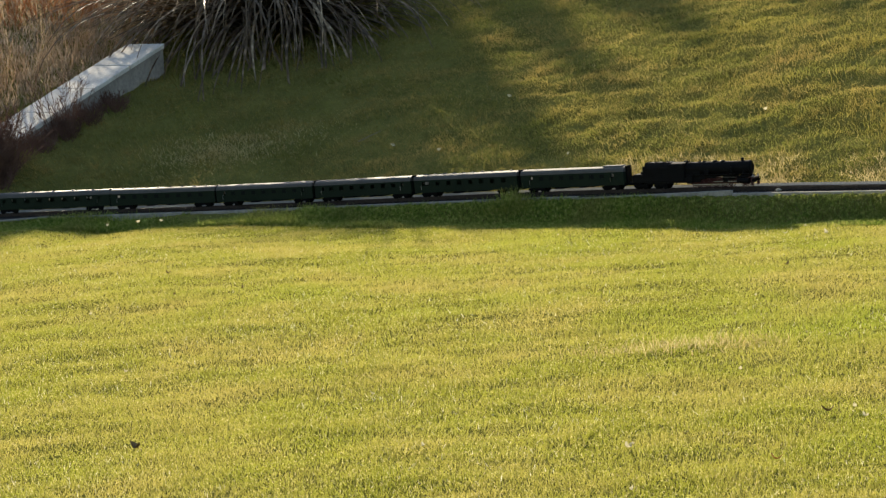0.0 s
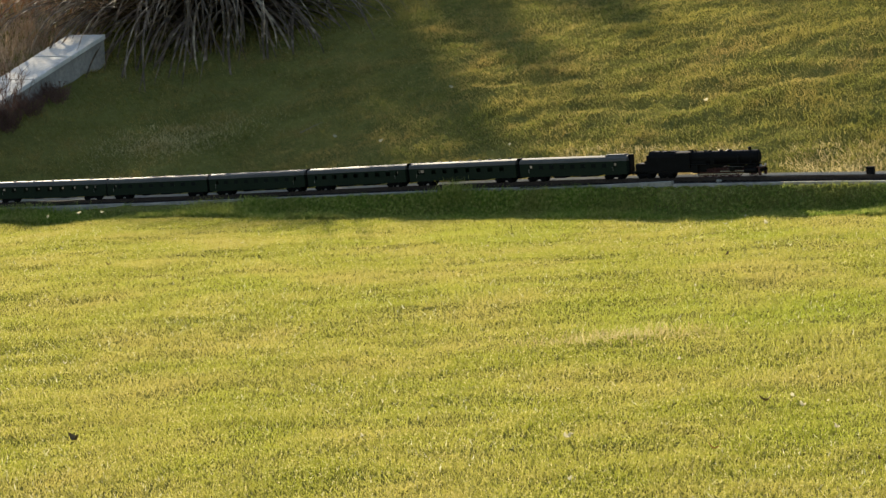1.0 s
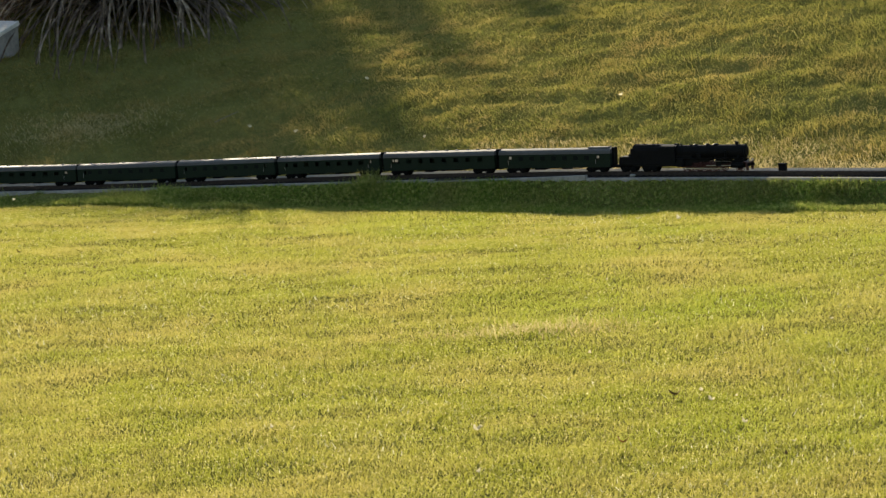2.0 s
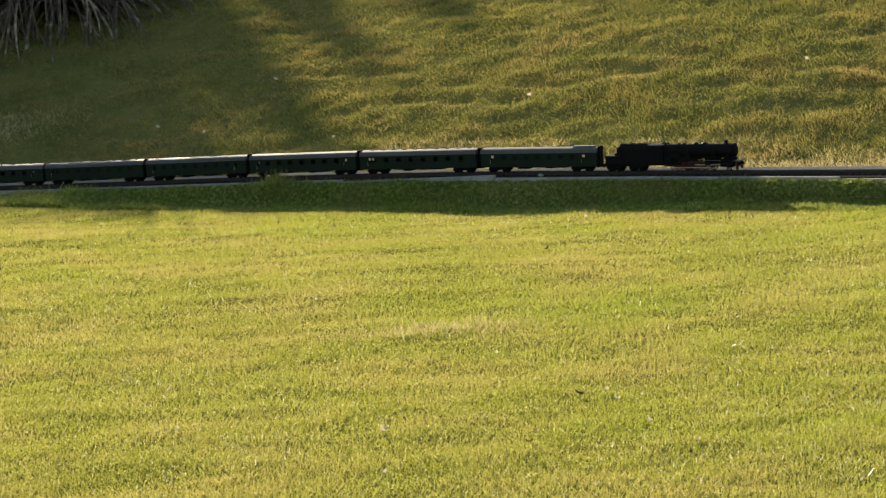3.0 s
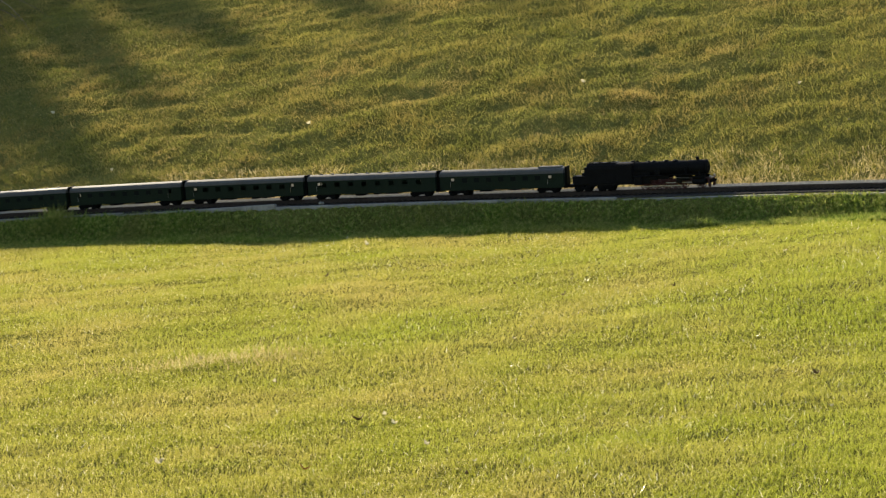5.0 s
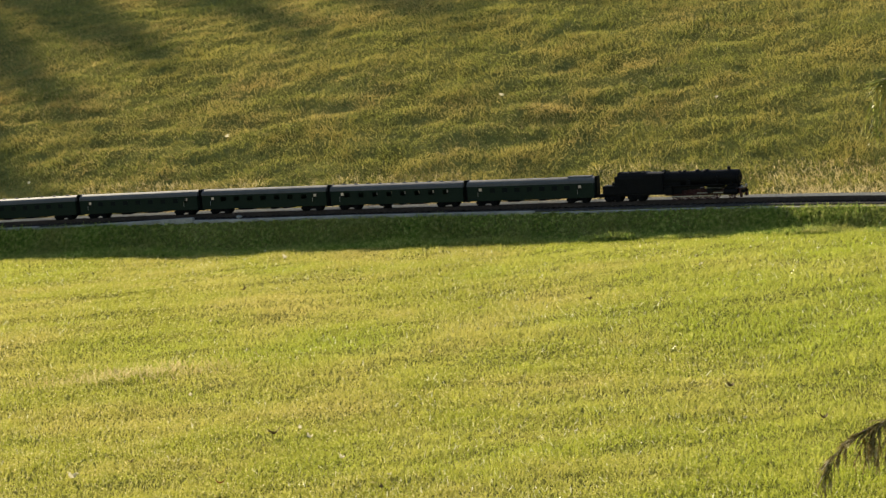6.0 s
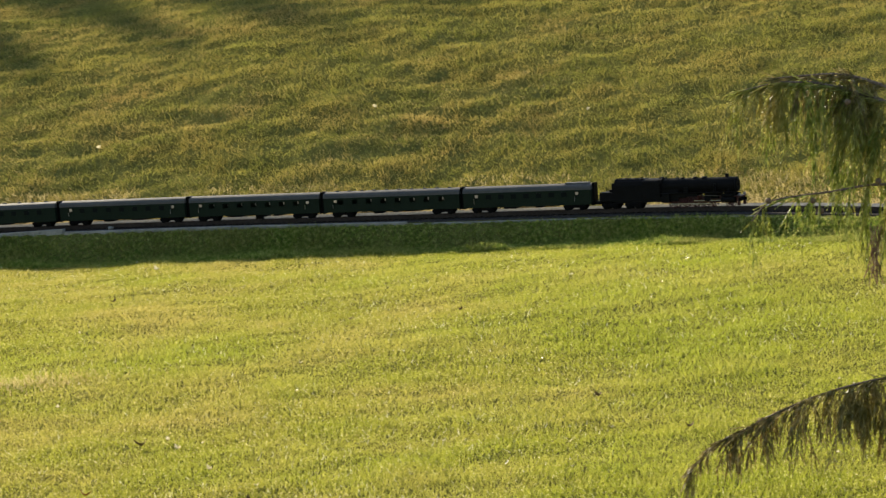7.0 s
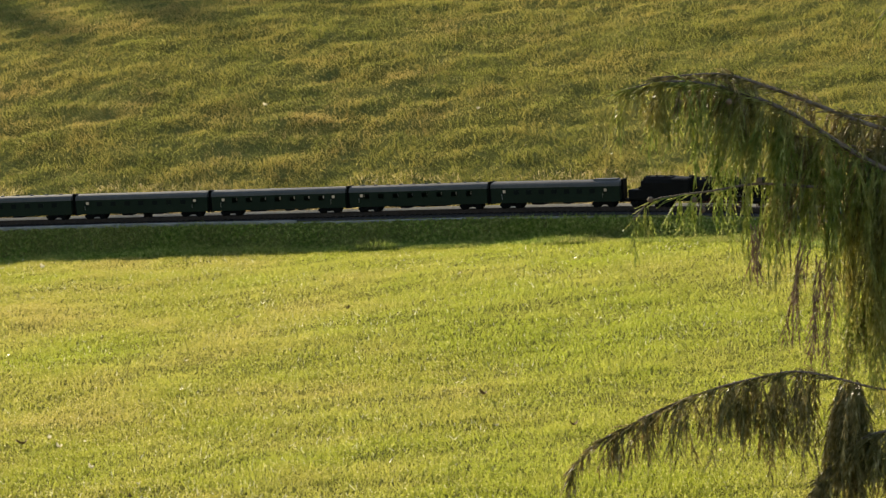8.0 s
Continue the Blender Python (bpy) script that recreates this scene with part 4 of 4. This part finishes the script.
M_BARK = mottled("cypress_bark", (0.1, 0.074, 0.052), (0.24, 0.18, 0.13), 14.0, 0.9, relief=0.002, gloss=0.05)
M_DEAD = leafy("dead_spray", [(0.3, (0.14, 0.08, 0.04)), (0.7, (0.34, 0.22, 0.13))], (0.2, 0.12, 0.07), 3.0, 0.3, 0.6, 45.0)
CY_O, CY_R, CY_B = Vector((2.37, 5.13, 0)), Vector((0.892, -0.452, 0)), Vector((0.452, 0.892, 0))


def cy(a, z, b=0.0):
    return CY_O + CY_R * a + CY_B * b + Vector((0, 0, z))


class Spray:
    """Gathers thin tapering twiglets into one mesh."""

    def __init__(self, seed):
        self.v, self.f, self.r = [], [], random.Random(seed)

    def spindle(self, a, b, w):
        d = b - a
        if d.length < 1e-5:
            return
        u = d.orthogonal().normalized()
        u.rotate(Matrix.Rotation(self.r.uniform(0, 6.28), 3, d.normalized()))
        q = d.cross(u).normalized()
        m = a + d * 0.45
        i = len(self.v)
        self.v += [tuple(a), tuple(m + u * w), tuple(m - u * w * 0.5 + q * w * 0.87), tuple(m - u * w * 0.5 - q * w * 0.87), tuple(b)]
        for k in range(3):
            n = (k + 1) % 3
            self.f += [(i, i + 1 + k, i + 1 + n), (i + 4, i + 1 + n, i + 1 + k)]

    def shoot(self, a, b, w):
        """A flat scaly side shoot."""
        d = b - a
        u = d.orthogonal().normalized()
        u.rotate(Matrix.Rotation(self.r.uniform(0, 6.28), 3, d.normalized()))
        m, i = a + d * 0.4, len(self.v)
        self.v += [tuple(a), tuple(m + u * w), tuple(b), tuple(m - u * w)]
        self.f += [(i, i + 1, i + 2), (i, i + 2, i + 3)]

    def frond(self, a, way, length, w, side):
        """A scaly twiglet with short shoots to both sides."""
        b = a + way * length + Vector((0, 0, -0.22 * length))
        self.spindle(a, b, w)
        n = max(3, int(length / 0.0065))
        for k in range(n):
            t = (k + 0.4) / n
            s = side if k % 2 else -side
            g = (way * 1.3 + s * 0.5 + Vector((0, 0, -0.3))).normalized()
            c = a.lerp(b, t)
            self.shoot(c, c + g * (0.007 + 0.16 * length * (1 - t)), w * 0.62)

    def curtain(self, a, length, w=0.0021, spread=0.3):
        """A hanging branchlet, set with twiglets to both sides like a feather."""
        r = self.r
        p = a.copy()
        d = Vector((r.uniform(-1, 1) * spread - 0.14, r.uniform(-1, 1) * spread, -0.45)).normalized()
        turn = r.uniform(0, 6.28)
        side = Vector((math.cos(turn), math.sin(turn), 0))
        n = max(5, int(length / 0.0155))
        for k in range(n):
            d = (d + Vector((r.gauss(0, 0.05), r.gauss(0, 0.05), -0.16))).normalized()
            q = p + d * length / n
            self.spindle(p, q + d * 0.004, w * (1.0 - 0.5 * k / n))
            s = side if k % 2 else -side
            g = (d + s * r.uniform(0.2, 0.5) + Vector((r.gauss(0, 0.15), r.gauss(0, 0.15), -0.2))).normalized()
            t = k / n
            self.frond(p, g, (0.02 + r.uniform(0.03, 0.07) * min(1.0, 3 * t + 0.5) * (1.0 - 0.7 * t)), w * 0.9, s)
            p = q

    def done(self, name, mat, parent, label=""):
        ob = new(name, mesh_from(name, self.v, self.f, mat, False))
        ob.parent = parent
        tagged(ob, label, kind="stuff")
        return ob


def limb(parent, pts, r0, r1):
    """A tapered branch through a few places. Returns its smoothed course."""
    course = []
    for k in range(len(pts) - 1):
        p0, p1, p2, p3 = (pts[max(0, k - 1)], pts[k], pts[k + 1], pts[min(len(pts) - 1, k + 2)])
        for e in range(6):
            t = e / 6
            course.append(0.5 * ((2 * p1) + (p2 - p0) * t + (2 * p0 - 5 * p1 + 4 * p2 - p3) * t * t + (3 * p1 - p0 - 3 * p2 + p3) * t ** 3))
    course.append(pts[-1])
    bm = bmesh.new()
    n = len(course) - 1
    for k in range(n):
        rod(bm, course[k], course[k + 1], r0 + (r1 - r0) * k / n, r0 + (r1 - r0) * (k + 1) / n, 7)
    return course, part("branch", bm, M_BARK, parent, smooth=True)


tree = new("weeping_cypress", None)
tagged(tree, "weeping cypress with drooping green and browning sprays", "tree")
TRUNK = cy(1.32, 0.0, -0.05)
bm = bmesh.new()
for k in range(8):
    rod(bm, TRUNK + Vector((0.02 * math.sin(k), 0, 0.42 * k - 0.1)), TRUNK + Vector((0.02 * math.sin(k + 1), 0, 0.42 * (k + 1) - 0.1)), 0.085 - 0.009 * k, 0.085 - 0.009 * (k + 1), 12)
part("trunk", bm, M_BARK, tree, smooth=True)
BOUGHS = [  # places from the trunk outwards as (a, height, depth), thickness, hanging length near the trunk and at the tip, how many, tone
    ([(1.3, 0.8, 0), (0.95, 0.92, 0), (0.66, 1.02, 0), (0.44, 1.155, 0), (0.32, 1.205, 0), (0.23, 1.23, 0), (0.13, 1.235, 0), (0.03, 1.215, 0)], 0.0085, 0.7, 0.14, 320, M_SPRAY),
    ([(1.3, 0.95, 0.1), (0.9, 1.06, 0.1), (0.66, 1.11, 0.08), (0.44, 1.195, 0.06), (0.33, 1.235, 0.05), (0.27, 1.25, 0.04), (0.2, 1.25, 0.03), (0.12, 1.245, 0.02)], 0.0075, 0.36, 0.08, 190, M_OLIVE),
    ([(0.5, 0.98, -0.03), (0.36, 0.99, -0.04), (0.25, 0.975, -0.05), (0.17, 0.965, -0.05), (0.1, 0.95, -0.05), (0.06, 0.905, -0.05)], 0.0035, 0.17, 0.1, 20, M_SPRAY),
    ([(1.3, 0.42, 0), (0.9, 0.46, -0.02), (0.66, 0.49, -0.04), (0.56, 0.515, -0.05), (0.45, 0.535, -0.05), (0.34, 0.515, -0.05), (0.24, 0.487, -0.05), (0.13, 0.442, -0.05), (0.04, 0.395, -0.05), (-0.04, 0.35, -0.05), (-0.1, 0.285, -0.05)], 0.0035, 0.36, 0.07, 320, M_OLIVE),
    ([(1.3, 0.3, -0.1), (0.9, 0.42, -0.12), (0.66, 0.41, -0.14), (0.57, 0.365, -0.15), (0.5, 0.28, -0.15)], 0.005, 0.3, 0.15, 230, M_OLIVE),
    ([(1.3, 1.6, 0), (0.95, 1.55, 0), (0.75, 1.48, 0), (0.645, 1.38, 0)], 0.012, 0.2, 0.05, 26, M_SPRAY),
    ([(1.3, 0.7, 0.15), (1.0, 0.75, 0.15), (0.72, 0.74, 0.12), (0.6, 0.68, 0.1)], 0.007, 0.34, 0.2, 200, M_OLIVE),
    ([(1.3, 0.86, 0.06), (1.0, 0.98, 0.06), (0.75, 1.03, 0.05), (0.55, 1.08, 0.04), (0.42, 1.1, 0.03)], 0.006, 0.5, 0.34, 190, M_OLIVE),
    ([(1.3, 1.0, 0.12), (0.95, 1.1, 0.12), (0.72, 1.13, 0.1), (0.56, 1.15, 0.08)], 0.005, 0.34, 0.14, 130, M_OLIVE),
    ([(1.34, 1.2, 0), (1.6, 1.4, -0.3), (1.9, 1.35, -0.6), (2.0, 1.2, -0.75)], 0.014, 0.3, 0.1, 26, M_SPRAY),
    ([(1.34, 1.9, 0), (1.5, 2.1, 0.4), (1.6, 2.0, 0.8), (1.65, 1.85, 0.9)], 0.014, 0.3, 0.1, 26, M_SPRAY),
]
for i, (pts, thick, hang0, hang1, many, tone) in enumerate(BOUGHS):
    course, bough = limb(tree, [cy(*p) for p in pts], thick, 0.0015)
    sp = Spray(40 + i)
    n = len(course) - 1
    spots = [sp.r.random() ** 1.7 for k in range(max(8, many // 4))]
    for k in range(many):
        u = min(0.99, max(0.0, spots[k % len(spots)] + sp.r.gauss(0, 0.012)))
        if len(pts) > 6 and sp.r.random() < 0.88 * u:
            continue
        t = 0.25 + 0.75 * u if len(pts) > 6 else u
        j = min(n - 1, int(t * n))
        a = course[j].lerp(course[j + 1], t * n - j) + Vector((0, 0, -0.002))
        own = 0.6 + 0.4 * math.sin(spots[k % len(spots)] * 97.0) ** 2
        hang = (hang0 + (hang1 - hang0) * u ** 0.8) * own * sp.r.uniform(0.4, 1.0)
        a = a + CY_B * sp.r.gauss(0, 0.035) * (1.3 - u)
        sp.curtain(a, hang)
    for k in range(int(many * 1.1)):
        t = sp.r.uniform(0.3, 1.0)
        j = min(n - 1, int(t * n))
        a = course[j].lerp(course[j + 1], t * n - j)
        d = (course[j + 1] - course[j]).normalized()
        s = Vector((sp.r.uniform(-1, 1), sp.r.uniform(-1, 1), sp.r.uniform(-0.4, 0.2))).normalized()
        sp.frond(a, (d + s * 0.7 + Vector((0, 0, 0.05))).normalized(), sp.r.uniform(0.03, 0.06), 0.0018, s)
    sp.curtain(course[-1], max(0.07, hang1), spread=0.1)
    sp.done("spray", tone, bough)
dead = Spray(99)
for k in range(7):
    dead.curtain(cy(0.46 + 0.012 * k, 0.86 - 0.01 * k, -0.08), 0.24, spread=0.15)
for k in range(4):
    dead.curtain(cy(0.34 + 0.01 * k, 0.9, -0.08), 0.12, spread=0.2)
dead.done("dead_spray", M_DEAD, tree, "browned dead spray")
M_CONE = mottled("cone", (0.08, 0.05, 0.03), (0.2, 0.13, 0.08), 60.0, 0.8)
for a, z in ((0.205, 0.955), (0.225, 0.93), (0.1, 0.955), (0.29, 1.19), (0.36, 1.0)):
    bm = bmesh.new()
    bmesh.ops.create_icosphere(bm, subdivisions=2, radius=0.0075)
    for v in bm.verts:
        v.co *= 1 + 0.16 * math.sin(v.co.x * 900) * math.sin(v.co.z * 800 + 1)
    ob = part("cone", bm, M_CONE, tree, "small round brown cone")
    ob.location = cy(a, z, -0.06)


motions()
